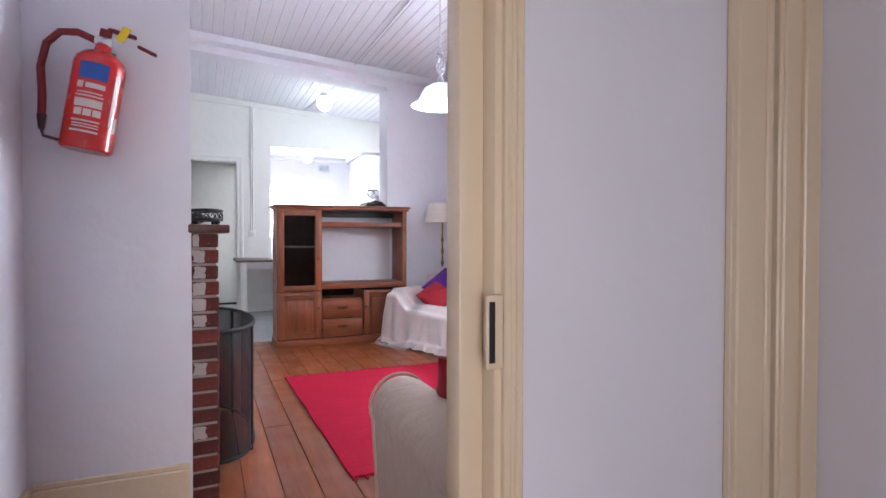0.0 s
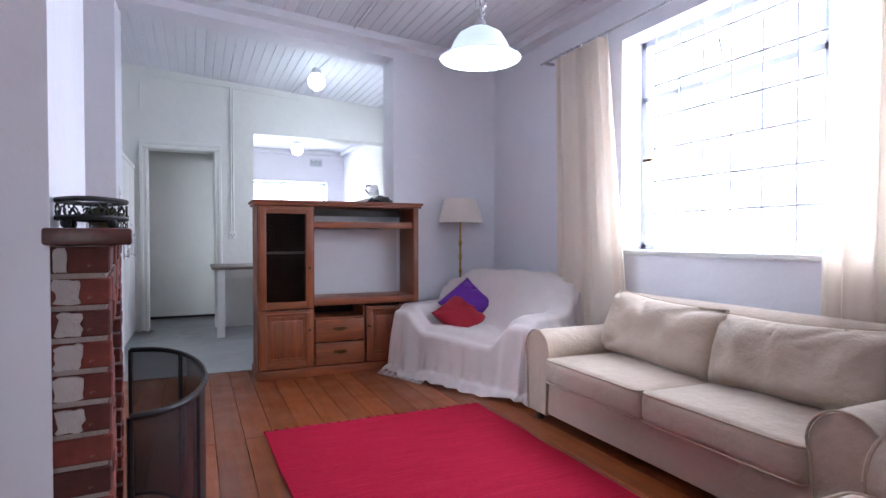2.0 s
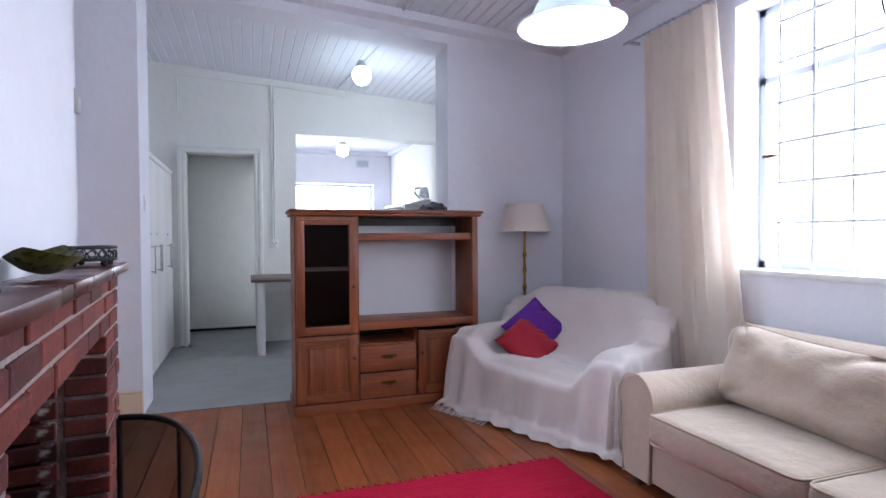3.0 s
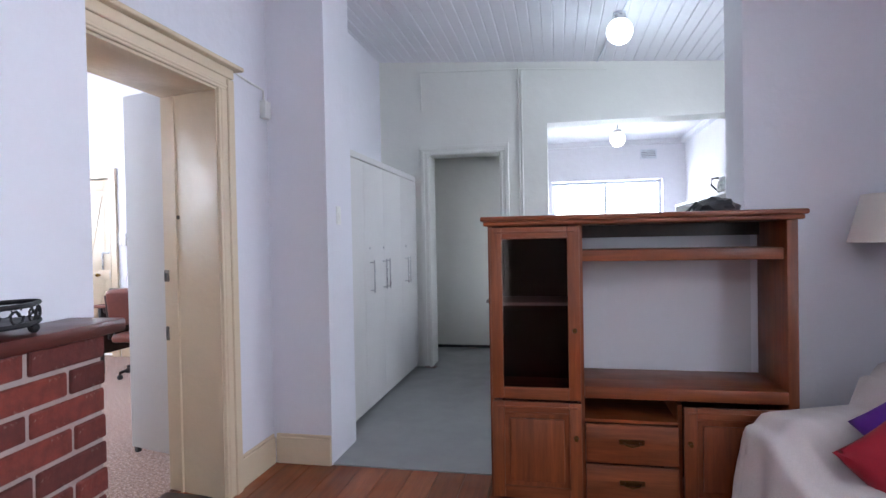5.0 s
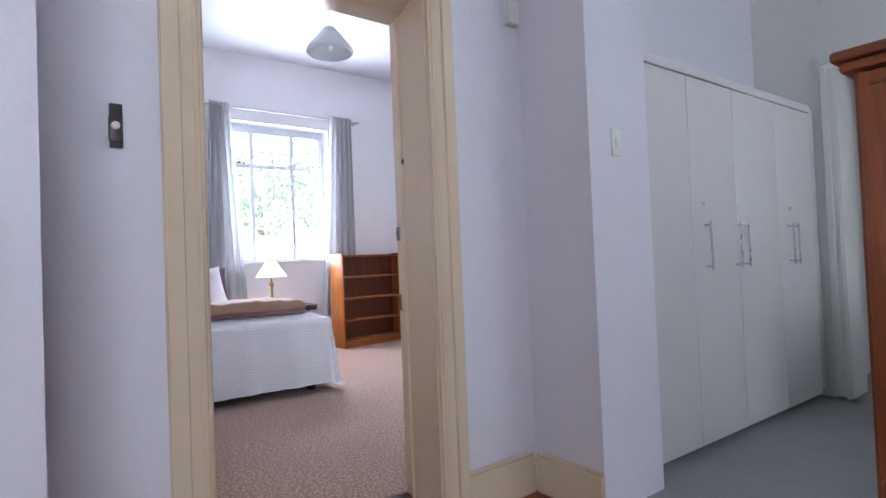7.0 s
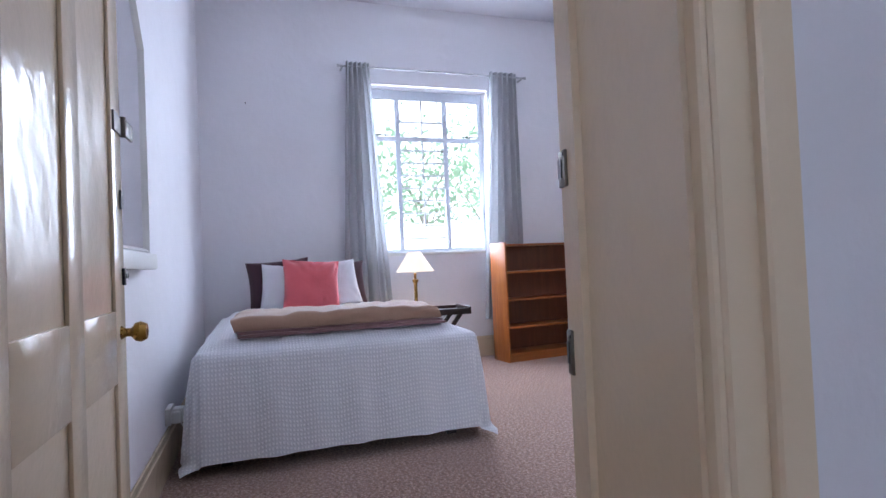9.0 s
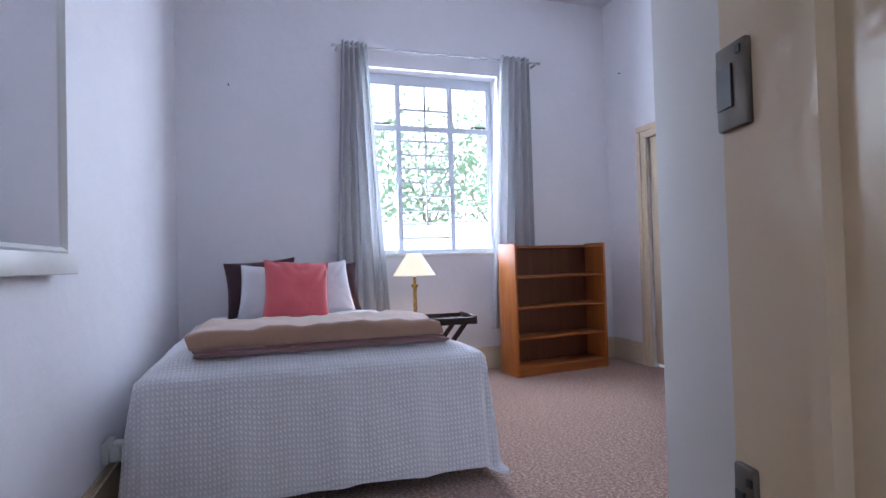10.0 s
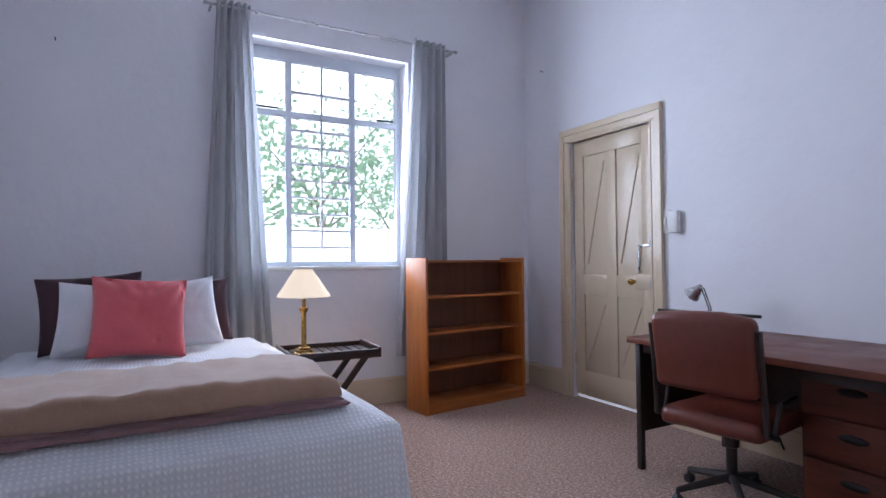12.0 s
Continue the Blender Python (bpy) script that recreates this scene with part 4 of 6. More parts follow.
tube(bm, [Vector((-0.03, 0, 0.432)) + Vector(p) for p in ((0, 0, 0), (-0.06, -0.005, 0.012), (-0.115, -0.01, -0.005), (-0.15, -0.01, -0.06), (-0.155, -0.01, -0.15), (-0.135, -0.01, -0.25), (-0.125, -0.01, -0.33))], 0.014, 10)
part("hose", bm, plain("dark_red_hose", rgb(128, 20, 30), 0.45), ex, "dark red rubber hose")
bm = bmesh.new()
rod(bm, (-0.155, -0.01, 0.105), (-0.148, -0.01, 0.05), 0.017, 10, 0.010)
tube(bm, [(-0.148, -0.01, 0.052), (-0.14, -0.01, 0.028), (-0.085, -0.01, 0.022)], 0.006, 6)
part("nozzle", bm, plain("dark_nozzle", rgb(70, 26, 44), 0.4), ex)


def wrap(a0, a1, z0, z1, r=0.0912):
    bm = bmesh.new()
    grid(bm, 8, 1, lambda u, v: Vector((r * math.sin(a0 + (a1 - a0) * u), -r * math.cos(a0 + (a1 - a0) * u), z0 + (z1 - z0) * v)))
    return bm


LABEL_W = plain("pale_label_print", rgb(224, 200, 196), 0.5)
part("blue_band", wrap(-0.55, 0.55, 0.262, 0.325), plain("blue_label", rgb(30, 76, 158), 0.4), ex, "blue printed label")
part("label_block", wrap(-0.55, 0.5, 0.155, 0.185), LABEL_W, ex)
for a0, a1, z0, z1 in ((-0.55, -0.3, 0.225, 0.250), (-0.22, 0.5, 0.228, 0.247), (-0.5, 0.45, 0.207, 0.212), (-0.55, 0.5, 0.194, 0.200), (-0.5, -0.2, 0.122, 0.148), (-0.15, 0.15, 0.122, 0.148), (0.2, 0.5, 0.122, 0.148),
                       (-0.55, 0.5, 0.100, 0.106), (-0.5, 0.5, 0.088, 0.092), (-0.5, 0.5, 0.078, 0.082), (-0.55, 0.5, 0.060, 0.068), (0.85, 1.0, 0.1, 0.3), (1.1, 1.3, 0.08, 0.14)):
    part("printed_bar", wrap(a0, a1, z0, z1, 0.0916), LABEL_W, ex)
part("bracket", boxes((-0.03, 0.03, 0.085, 0.1, 0.3, 0.42)), IRON, ex)

# ---- sofas ----


def rounded(x0, x1, y0, y1, z0, z1, r, seg=4, puff=0.0, seed=0.0, cuts=0):
    """A box with soft edges, puffed and a little uneven."""
    bm = bmesh.new()
    box(bm, x0, x1, y0, y1, z0, z1, r, seg)
    if cuts:
        bmesh.ops.subdivide_edges(bm, edges=[e for e in bm.edges if e.calc_length() > 0.2], cuts=cuts, use_grid_fill=True)
    cx, cy, cz = (x0 + x1) / 2, (y0 + y1) / 2, (z0 + z1) / 2
    for v in bm.verts:
        a, b, c = (v.co.x - cx) / (x1 - x0) * 2, (v.co.y - cy) / (y1 - y0) * 2, (v.co.z - cz) / (z1 - z0) * 2
        k = max(0, 1 - a * a) * max(0, 1 - b * b) if abs(c) > 0.6 else 0
        v.co.z += puff * k * (1 if c > 0 else -0.3)
        k2 = max(0, 1 - a * a) * max(0, 1 - c * c) if abs(b) > 0.6 else 0
        v.co.y += puff * 0.5 * k2 * (1 if b > 0 else -1)
        v.co += 0.008 * Vector((0, noise.noise(v.co * 5 + Vector((seed, 0, 0))), noise.noise(v.co * 5 + Vector((0, seed, 3)))))
    return bm


def arm(name, x0, x1, y0, y1, top, parent):
    """A scroll arm: straight sides below, a round roll on top."""
    bm = bmesh.new()
    w = x1 - x0
    r = w / 2 + 0.012
    cx, cz = (x0 + x1) / 2, top - r
    sec = [(x0 + 0.02, 0.06)] + [(cx + r * math.cos(a), cz + r * math.sin(a)) for a in [math.pi + 0.45 - i * (math.pi + 0.9) / 18 for i in range(19)]] + [(x1 - 0.02, 0.06)]
    ny = 10
    rings = []
    for j in range(ny + 1):
        t = j / ny
        y = y0 + (y1 - y0) * t
        k = 1.0 if 0 < j < ny else 0.965
        rings.append([bm.verts.new((cx + (x - cx) * k, y + (0.012 if j == 0 else 0) , 0.06 + (z - 0.06) * (k if k == 1 else 0.985) + 0.004 * noise.noise(Vector((x * 4, y * 4, z * 4))))) for x, z in sec])
    for a, b in zip(rings, rings[1:]):
        for i in range(len(sec)):
            j = (i + 1) % len(sec)
            bm.faces.new((a[i], a[j], b[j], b[i]))
    bm.faces.new(rings[0][::-1])
    bm.faces.new(rings[-1])
    a = part(name, bm, BEIGE, parent, smooth=50)
    bm = bmesh.new()
    tube(bm, [(x, y0 + 0.006, z) for x, z in sec], 0.006, 6)
    part("piping", bm, PIPING, a)
    return a


def loop_piping(parent, x0, x1, y0, y1, z, r=0.05):
    pts = []
    for cx, cy, a0 in ((x1 - r, y1 - r, 0), (x0 + r, y1 - r, 90), (x0 + r, y0 + r, 180), (x1 - r, y0 + r, 270)):
        pts += [(cx + r * math.cos(radians(a0 + k * 30)), cy + r * math.sin(radians(a0 + k * 30)), z) for k in range(4)]
    bm = bmesh.new()
    tube(bm, pts, 0.006, 6, True)
    part("piping", bm, PIPING, parent)


def sofa(name, label, width, depth, m, aw=0.24, group="sofas in the living room", seats=2, slump=0.0):
    th = thing(name, label, "sofa", m, group)
    part("base", rounded(aw - 0.02, width - aw + 0.02, 0.05, depth - 0.03, 0.07, 0.30, 0.02, 2), BEIGE, th)
    part("back", rounded(0.06, width - 0.06, depth - 0.22, depth, 0.07, 0.82, 0.09, 5), BEIGE, th)
    arm("arm", 0, aw, 0.03, depth - 0.05, 0.60, th)
    arm("arm", width - aw, width, 0.03, depth - 0.05, 0.60, th)
    sw_ = (width - 2 * aw) / seats
    for i in range(seats):
        x0 = aw + i * sw_
        c = part("seat_cushion", rounded(x0 + 0.004, x0 + sw_ - 0.004, 0.0, depth - 0.22, 0.28, 0.44, 0.04, 4, 0.025, i * 3.1, 3), BEIGE, th, smooth=60)
        loop_piping(c, x0 + 0.008, x0 + sw_ - 0.008, 0.004, depth - 0.24, 0.432)
        loop_piping(c, x0 + 0.008, x0 + sw_ - 0.008, 0.004, depth - 0.24, 0.292)
        cw, chh, tip = sw_ + 0.03, 0.425 - 0.025 * (i % 2), (3.0, -1.5, 2.0)[i % 3] + slump * 50
        cm = pose(x0 + sw_ / 2, depth - 0.315 + slump * 0.6, 0.425 + chh / 2 - slump, 74 - slump * 90, tip, 0)
        bm = cushion(cw, chh, 0.27, None, 0.03, 44, width + i * 2.3, 0.035)
        for v in bm.verts:
            k = v.co.y / chh + 0.5
            v.co.z *= 1.12 - 0.3 * k
            v.co.y -= 0.025 * math.cos(v.co.x / cw * 2.6) * k
        seam = [v.co.copy() for v in sorted((v for v in bm.verts if abs(v.co.z) < 1e-4 and v.co.y > chh * 0.3), key=lambda v: v.co.x)]
        bm.transform(cm)
        c = part("back_cushion", bm, BEIGE, th, "plump slumped back cushion with a piped seam", smooth=70)
        bm = bmesh.new()
        tube(bm, [cm @ p for p in seam if abs(p.x) < cw / 2 - 0.01][::2], 0.006, 6)
        part("piping", bm, PIPING, c)
    for x, y in ((0.08, 0.1), (width - 0.08, 0.1), (0.08, depth - 0.1), (width - 0.08, depth - 0.1)):
        part("leg", boxes((x - 0.025, x + 0.025, y - 0.025, y + 0.025, 0, 0.075), bevel=0.004), DARKWOOD, th)
    return th


sofa("sofa", "beige slipcovered two-seat sofa under the window", 2.14, 0.88, pose(2.50, 4.44, 0, 0, 0, -90))
sofa("sofa", "beige slipcovered sofa with its back to the hall", 1.66, 0.95, pose(2.55, 2.27, 0, 0, 0, 180), 0.23, slump=0.07)
red = part("cushion", cushion(0.46, 0.46, 0.17, pose(1.24, 1.84, 0.555, 48, -8, 156), seed=2), RED)
tagged(red, "crimson scatter cushion resting on the beige sofa", "cushion", "scatter cushions")
bmx = cushion(0.40, 0.40, 0.14, pose(2.11, 1.78, 0.58, 60, 0, 190), seed=8)
tagged(part("cushion", bmx, PINK), "pink scatter cushion resting on the beige sofa", "cushion", "scatter cushions")


def drape(w, d, height, over, nx, ny, wrinkle=0.02, hem=0.03, flare=0.12, floor=0.02, seed=0.0, tight=13.0, crumple=0.008):
    """A cloth laid over a w by d block of the given height, hanging over its edges."""
    bm = bmesh.new()

    def f(u, v):
        x, y = -over + (w + 2 * over) * u, -over + (d + 2 * over) * v
        cx, cy = min(max(x, 0), w), min(max(y, 0), d)
        dx, dy = x - cx, y - cy
        s = math.hypot(dx, dy)
        z = height(cx, cy)
        if s > 1e-6:
            along = cx * 1.0 + cy * 1.3 + math.atan2(dy, dx) * 0.35
            fold = math.sin(along * tight + seed + 2.5 * noise.noise(Vector((along * 3, seed, 1)))) * 0.6 + 1.2 * noise.noise(Vector((along * 5, seed, 0)))
            drop = max(0.0, s - 0.03)
            o = min(s, 0.05) + flare * drop + wrinkle * fold * min(1.0, drop / 0.25)
            nxn, nyn = dx / s, dy / s
            px, py = cx + nxn * o, cy + nyn * o
            pz = z - drop * 0.985
            low = floor + hem * (0.5 + 0.8 * noise.noise(Vector((along * 2.3, seed + 4, 0))))
            if pz < low:
                extra = low - pz
                pz = max(low - 0.2 * extra, 0.008 + 0.004 * (1 + fold))
                px += nxn * min(extra, 0.10) * 0.35
                py += nyn * min(extra, 0.10) * 0.35
            return Vector((px, py, pz))
        return Vector((cx, cy, z + crumple * noise.noise(Vector((cx * 6, cy * 6, seed))) + crumple * abs(noise.noise(Vector((cx * 3 + cy * 5, cy * 11 - cx * 7, seed))))))
    grid(bm, nx, ny, f)
    return bm


def soft(a, b, t):
    t = min(max((t - a) / (b - a), 0), 1)
    return t * t * (3 - 2 * t)


SW, SD = 1.36, 0.86


def couch_h(x, y):
    seat = 0.43 + 0.02 * math.sin(x * 4)
    back = 0.90 * soft(SD - 0.46, SD - 0.14, y) + seat * (1 - soft(SD - 0.46, SD - 0.14, y))
    side = max(1 - soft(0.10, 0.34, x), soft(SW - 0.34, SW - 0.10, x))
    z = max(back, seat + (0.61 - seat) * side)
    edge = min(x, SW - x) if y > SD - 0.3 else 1
    if y > SD - 0.25:
        z -= 0.10 * (1 - soft(0.0, 0.3, edge))
    z -= 0.05 * (1 - soft(0, 0.07, y))
    return z


m2 = pose(2.17, 5.95, 0, 0, 0, -67.5)
ds = thing("draped_sofa", "small sofa covered with a pale cotton throw reaching the floor", "sofa", m2, "sofas in the living room")
part("sofa_body", rounded(0.03, SW - 0.03, 0.03, SD - 0.03, 0.05, 0.38, 0.03, 2), BEIGE, ds)
part("throw", drape(SW, SD, couch_h, 0.70, 130, 110, 0.03, 0.10, 0.10, 0.02, 1.7, 36.0, 0.02), THROW, ds, "pale fringed cotton throw", smooth=70)
fr = bmesh.new()
for i in range(46):
    x = -0.10 + i * 0.012
    rod(fr, (x, -0.13 - 0.02 * math.sin(i), 0.02), (x - 0.012 * math.sin(i * 2.3), -0.19 - 0.01 * math.cos(i * 1.7), 0.004), 0.003, 5)
part("fringe", fr, THROW, ds)
for c, mm, mt_, lab in ((0, m2 @ pose(0.40, 0.43, 0.615, 50, 38, 10), PURPLE, "purple cushion leaning on the draped sofa"), (1, m2 @ pose(0.46, 0.28, 0.52, 30, 36, 20), RED, "crimson cushion leaning on the draped sofa")):
    tagged(part("cushion", cushion(0.37, 0.37, 0.13, mm, seed=c * 3.3 + 11), mt_), lab, "cushion", "scatter cushions")

# ---- rug ----
rug_n = Nodes("woven_rug")
_rc = rug_n.ramp(rug_n.noise(3.0, 6.0, 0.6, (1.0, 26.0, 1.0)), [(0.3, rgb(148, 8, 36)), (0.55, rgb(172, 16, 50)), (0.75, rgb(190, 36, 70))])
_rf = rug_n.noise(220.0, 2.0, 0.5, (0.4, 1.6, 1.0))
_rc = rug_n.mix(0.22, _rc, rug_n.ramp(_rf, [(0.35, rgb(130, 6, 32)), (0.7, rgb(208, 60, 92))]))
RUG = rug_n.done(_rc, rug_n.bump(_rf, 0.5, 0.004), 0.95, Specular_IOR_Level=0.15)
rg = thing("rug", "flat-woven crimson pink rug with a tasselled edge on the boards", "rug")
bm = bmesh.new()
RX0, RX1, RY0, RY1 = 0.87, 2.34, 2.66, 4.78


def rug_at(u, v, z=0.012):
    x = RX0 + (RX1 - RX0) * u + 0.05 * (1 - v) * (1 - u) * 0.8 + 0.01 * noise.noise(Vector((v * 6, u, 2)))
    y = RY0 + (RY1 - RY0) * v + 0.01 * noise.noise(Vector((u * 6, v, 5)))
    return Vector((x, y, z + 0.006 * max(0, noise.noise(Vector((x * 4, y * 4, 1))))))


grid(bm, 36, 50, rug_at)
edge = [rug_at(i / 30, 0, 0.006) for i in range(30)] + [rug_at(1, i / 40, 0.006) for i in range(40)] + [rug_at(1 - i / 30, 1, 0.006) for i in range(30)] + [rug_at(0, 1 - i / 40, 0.006) for i in range(40)]
tube(bm, edge, 0.007, 6, True)
part("weave", bm, RUG, rg, smooth=60)
fr = bmesh.new()
for i in range(120):
    for v, s in ((0, -1), (1, 1)):
        p = rug_at(i / 119, v, 0.008)
        rod(fr, p, p + Vector((0.02 * math.sin(i * 5.1), s * (0.035 + 0.015 * math.sin(i * 3.7)), -0.004)), 0.004, 4, 0.003)
tagged(part("fringe", fr, RUG, rg), kind="stuff")

# ---- pendant and floor lamp ----
PZ = 2.225
pn = thing("pendant_light", "lit white glass bell pendant on a twisted wire chain", "pendant light", pose(1.89, 3.90, 0))
pn.scale = (0.92, 0.92, 1)
prof = [(0.032, PZ + 0.10), (0.07, PZ + 0.095), (0.125, PZ + 0.065), (0.155, PZ + 0.02), (0.175, PZ - 0.02), (0.208, PZ - 0.045), (0.236, PZ - 0.06), (0.232, PZ - 0.066), (0.205, PZ - 0.052), (0.172, PZ - 0.028), (0.15, PZ + 0.014), (0.12, PZ + 0.058), (0.06, PZ + 0.088)]
part("shade", lathe(bmesh.new(), prof, seg=48), glow("lit_opal_glass", (0.82, 0.97, 1.0), 0.5), pn, "glowing opal glass bell shade", smooth=60)
bm = bmesh.new()
bmesh.ops.create_uvsphere(bm, u_segments=16, v_segments=12, radius=0.035)
bm.transform(Matrix.Translation((0, 0, PZ + 0.0)))
part("bulb", bm, glow("pendant_bulb_glass", (1, 1, 1), 12.0), pn)
part("gallery", lathe(bmesh.new(), [(0, PZ + 0.15), (0.02, PZ + 0.15), (0.036, PZ + 0.12), (0.036, PZ + 0.095), (0.0, PZ + 0.095)]), STEEL, pn)
bm = bmesh.new()
for k in range(6):
    tube(bm, [(0.036 * math.sin(math.pi * t) * math.cos(k * math.pi / 3 + 2.2 * t) + 0.006, 0.036 * math.sin(math.pi * t) * math.sin(k * math.pi / 3 + 2.2 * t), PZ + 0.15 + 0.17 * t) for t in [i / 10 for i in range(11)]], 0.0035, 6)
part("wire_cage", bm, STEEL, pn)
part("cap", lathe(bmesh.new(), [(0, 0.35), (0.012, 0.35), (0.026, 0.335), (0.026, 0.32), (0, 0.315)], (0, 0, PZ)), STEEL, pn)
bm = bmesh.new()
z = PZ + 0.355
k = 0
while z < CEIL_Z(1.89) - 0.03:
    tube(bm, [(0.008 * math.cos(a) * (k % 2), 0.008 * math.cos(a) * ((k + 1) % 2), z + 0.014 * math.sin(a)) for a in [i * math.pi / 5 for i in range(10)]], 0.0022, 5, True)
    z += 0.021
    k += 1
part("chain", bm, STEEL, pn)
part("cable", rod(bmesh.new(), (0.004, 0.004, PZ + 0.34), (0.004, 0.004, CEIL_Z(1.89)), 0.0025, 6), PLASTIC, pn)
part("ceiling_rose", lathe(bmesh.new(), [(0, CEIL_Z(1.89) + 0.004), (0.055, CEIL_Z(1.89) + 0.004), (0.05, CEIL_Z(1.89) - 0.02), (0.012, CEIL_Z(1.89) - 0.045), (0, CEIL_Z(1.89) - 0.045)]), STEEL, pn)

fl = thing("floor_lamp", "unlit floor lamp with a cream drum shade and turned brass stem", "floor lamp", pose(2.97, 6.38, 0))
SHADE = cloth("cream_shade_cloth", rgb(226, 216, 206), 0.9, 500.0, 0.04, 0.2)
part("shade", lathe(bmesh.new(), [(0.20, 1.36), (0.225, 1.362), (0.165, 1.60), (0.16, 1.60), (0.218, 1.366)], seg=36), SHADE, fl, "cream fabric drum shade")
pr = [(0, 0), (0.14, 0), (0.15, 0.015), (0.12, 0.03), (0.03, 0.05), (0.014, 0.08)]
zz = 0.14
while zz < 1.26:
    pr += [(0.012, zz), (0.02, zz + 0.03), (0.012, zz + 0.06), (0.010, zz + 0.11)]
    zz += 0.14
pr += [(0.010, 1.44), (0, 1.44)]
part("stem", lathe(bmesh.new(), pr, seg=16), BRASS, fl, "turned brass stem")
bm = bmesh.new()
for k in range(3):
    rod(bm, (0, 0, 1.43), (0.165 * math.cos(k * 2.1), 0.165 * math.sin(k * 2.1), 1.585), 0.003, 6)
part("shade_carrier", bm, BRASS, fl)

# ---- living room window and curtains ----
lw = thing("window_1", "large white steel casement window with a burglar grille", "window", kind="structure")
FX = 3.66
fb = []
for z0, z1 in ((WZ0, WZ0 + 0.045), (WZ1 - 0.045, WZ1), (2.24, 2.28)):
    fb.append((FX, FX + 0.04, WY0, WY1, z0, z1))
part("window_frame", boxes(*fb, (FX, FX + 0.04, WY0, WY0 + 0.045, WZ0, WZ1), (FX, FX + 0.04, WY1 - 0.045, WY1, WZ0, WZ1)), STEELWHITE, lw)
part("mullion", boxes((FX, FX + 0.04, 4.19, 4.23, WZ0 + 0.045, WZ1 - 0.045)), STEELWHITE, lw)
part("mullion", boxes((FX, FX + 0.04, 3.16, 3.20, WZ0 + 0.045, WZ1 - 0.045)), STEELWHITE, lw)
for y0, y1 in ((WY0 + 0.045, 3.16), (3.20, 4.19), (4.23, WY1 - 0.045)):
    for z0, z1 in ((WZ0 + 0.045, 2.24), (2.28, WZ1 - 0.045)):
        ob = part("pane", boxes((FX + 0.018, FX + 0.022, y0, y1, z0, z1)), GLASS, lw)
        ob.visible_shadow = False
gr = thing("burglar_grille", "thin white steel bar grille inside the window", "window grille")
for i in range(6):
    z = 1.38 + i * 0.235
    part("bar", rod(bmesh.new(), (3.604, WY0 + 0.01, z + 0.008), (3.604, 4.40, z + 0.008), 0.0095, 10), GRILLE, gr)
for i in range(8):
    y = 2.88 + i * 0.215
    part("bar", rod(bmesh.new(), (3.616, y + 0.007, WZ0), (3.616, y + 0.007, WZ1), 0.0085, 10), GRILLE, gr)
part("stay", rod(bmesh.new(), (3.62, 3.85, 2.52), (3.63, 3.83, 2.40), 0.006, 6), IRON, gr)
part("window_handle", boxes((3.60, 3.64, 4.42, 4.50, 1.78, 1.80), bevel=0.004), DARKBRASS, gr)
structure("window_sill", boxes((3.44, 3.66, WY0 - 0.0, WY1 + 0.0, WZ0 - 0.03, WZ0 + 0.004), bevel=0.003), WHITE_GLOSS, "white painted window sill")


def curtain(name, axis, at, a0, a1, b0, b1, top, bottom, mat, label, waves, amp=0.035, parent=None, ring=0.0):
    """A gathered curtain; a: its span at the top, b: at the bottom."""
    th = thing(name, label, "curtain", group="curtains")
    bm = bmesh.new()

    def f(u, v):
        k = u + 0.012 * math.sin(u * 31)
        s = (a0 + (a1 - a0) * k) * (1 - v) + (b0 + (b1 - b0) * k) * v
        ph = 2 * math.pi * waves * u + 1.5 * noise.noise(Vector((u * 5, at, 0))) * min(1, 0.3 + v)
        off = amp * (0.7 + 0.6 * noise.noise(Vector((u * 7, 0, 0)))) * (math.sin(ph) + 0.25 * math.sin(2 * ph + 1)) + 0.02 * v * noise.noise(Vector((u * 4, v * 0.8, 4)))
        z = top + (bottom - top) * v + 0.008 * math.sin(ph) * v
        return Vector((at + off, s, z)) if axis == "x" else Vector((s, at + off, z))
    grid(bm, waves * 12, 24, f)
    part("cloth", bm, mat, th, smooth=80)
    return th


curtain("curtain", "x", 3.335, 4.60, 5.24, 4.30, 5.20, 2.735, 0.03, CURTAIN, "cream gathered curtain hanging beside the window", 7)
curtain("curtain", "x", 3.335, 1.95, 2.98, 1.95, 3.03, 2.735, 0.03, CURTAIN, "cream gathered curtain hanging beside the window", 9, 0.045)
cr = thing("curtain_rod", "thin steel curtain rod with rings above the window", "curtain rod")
part("pole", rod(bmesh.new(), (3.37, 1.7, 2.775), (3.37, 5.52, 2.775), 0.010, 10), STEEL, cr)
for y in (1.8, 3.6, 5.45):
    part("bracket", boxes((3.37, 3.462, y - 0.01, y + 0.01, 2.755, 2.775)), STEEL, cr)
for y in [4.62 + i * 0.075 for i in range(9)] + [1.98 + i * 0.11 for i in range(10)]:
    bm = bmesh.new()
    tube(bm, [Vector((3.37 + 0.017 * math.cos(a), y, 2.768 + 0.017 * math.sin(a))) for a in [i * math.pi / 5 for i in range(10)]], 0.0025, 5, True)
    part("ring", bm, STEEL, cr)

# ---- bedroom: bed ----
wf = Nodes("white_waffle_coverlet")
_h = []
for rot in ((0, 0, 90), (0, -45, 0)):
    w_ = wf.add("ShaderNodeTexWave", Scale=17.0, Distortion=2.2, Detail=2.0)
    w_.inputs["Detail Scale"].default_value = 3.0
    wf.link(wf.mapped((1, 1, 1), rot), w_.inputs["Vector"])
    _h.append(w_.outputs["Fac"])
_m = wf.mix(1.0, _h[0], _h[1], "MULTIPLY")
_c = wf.mix(wf.ramp(_m, [(0.2, (0, 0, 0)), (0.7, (1, 1, 1))]), rgb(222, 223, 228), rgb(242, 242, 245))
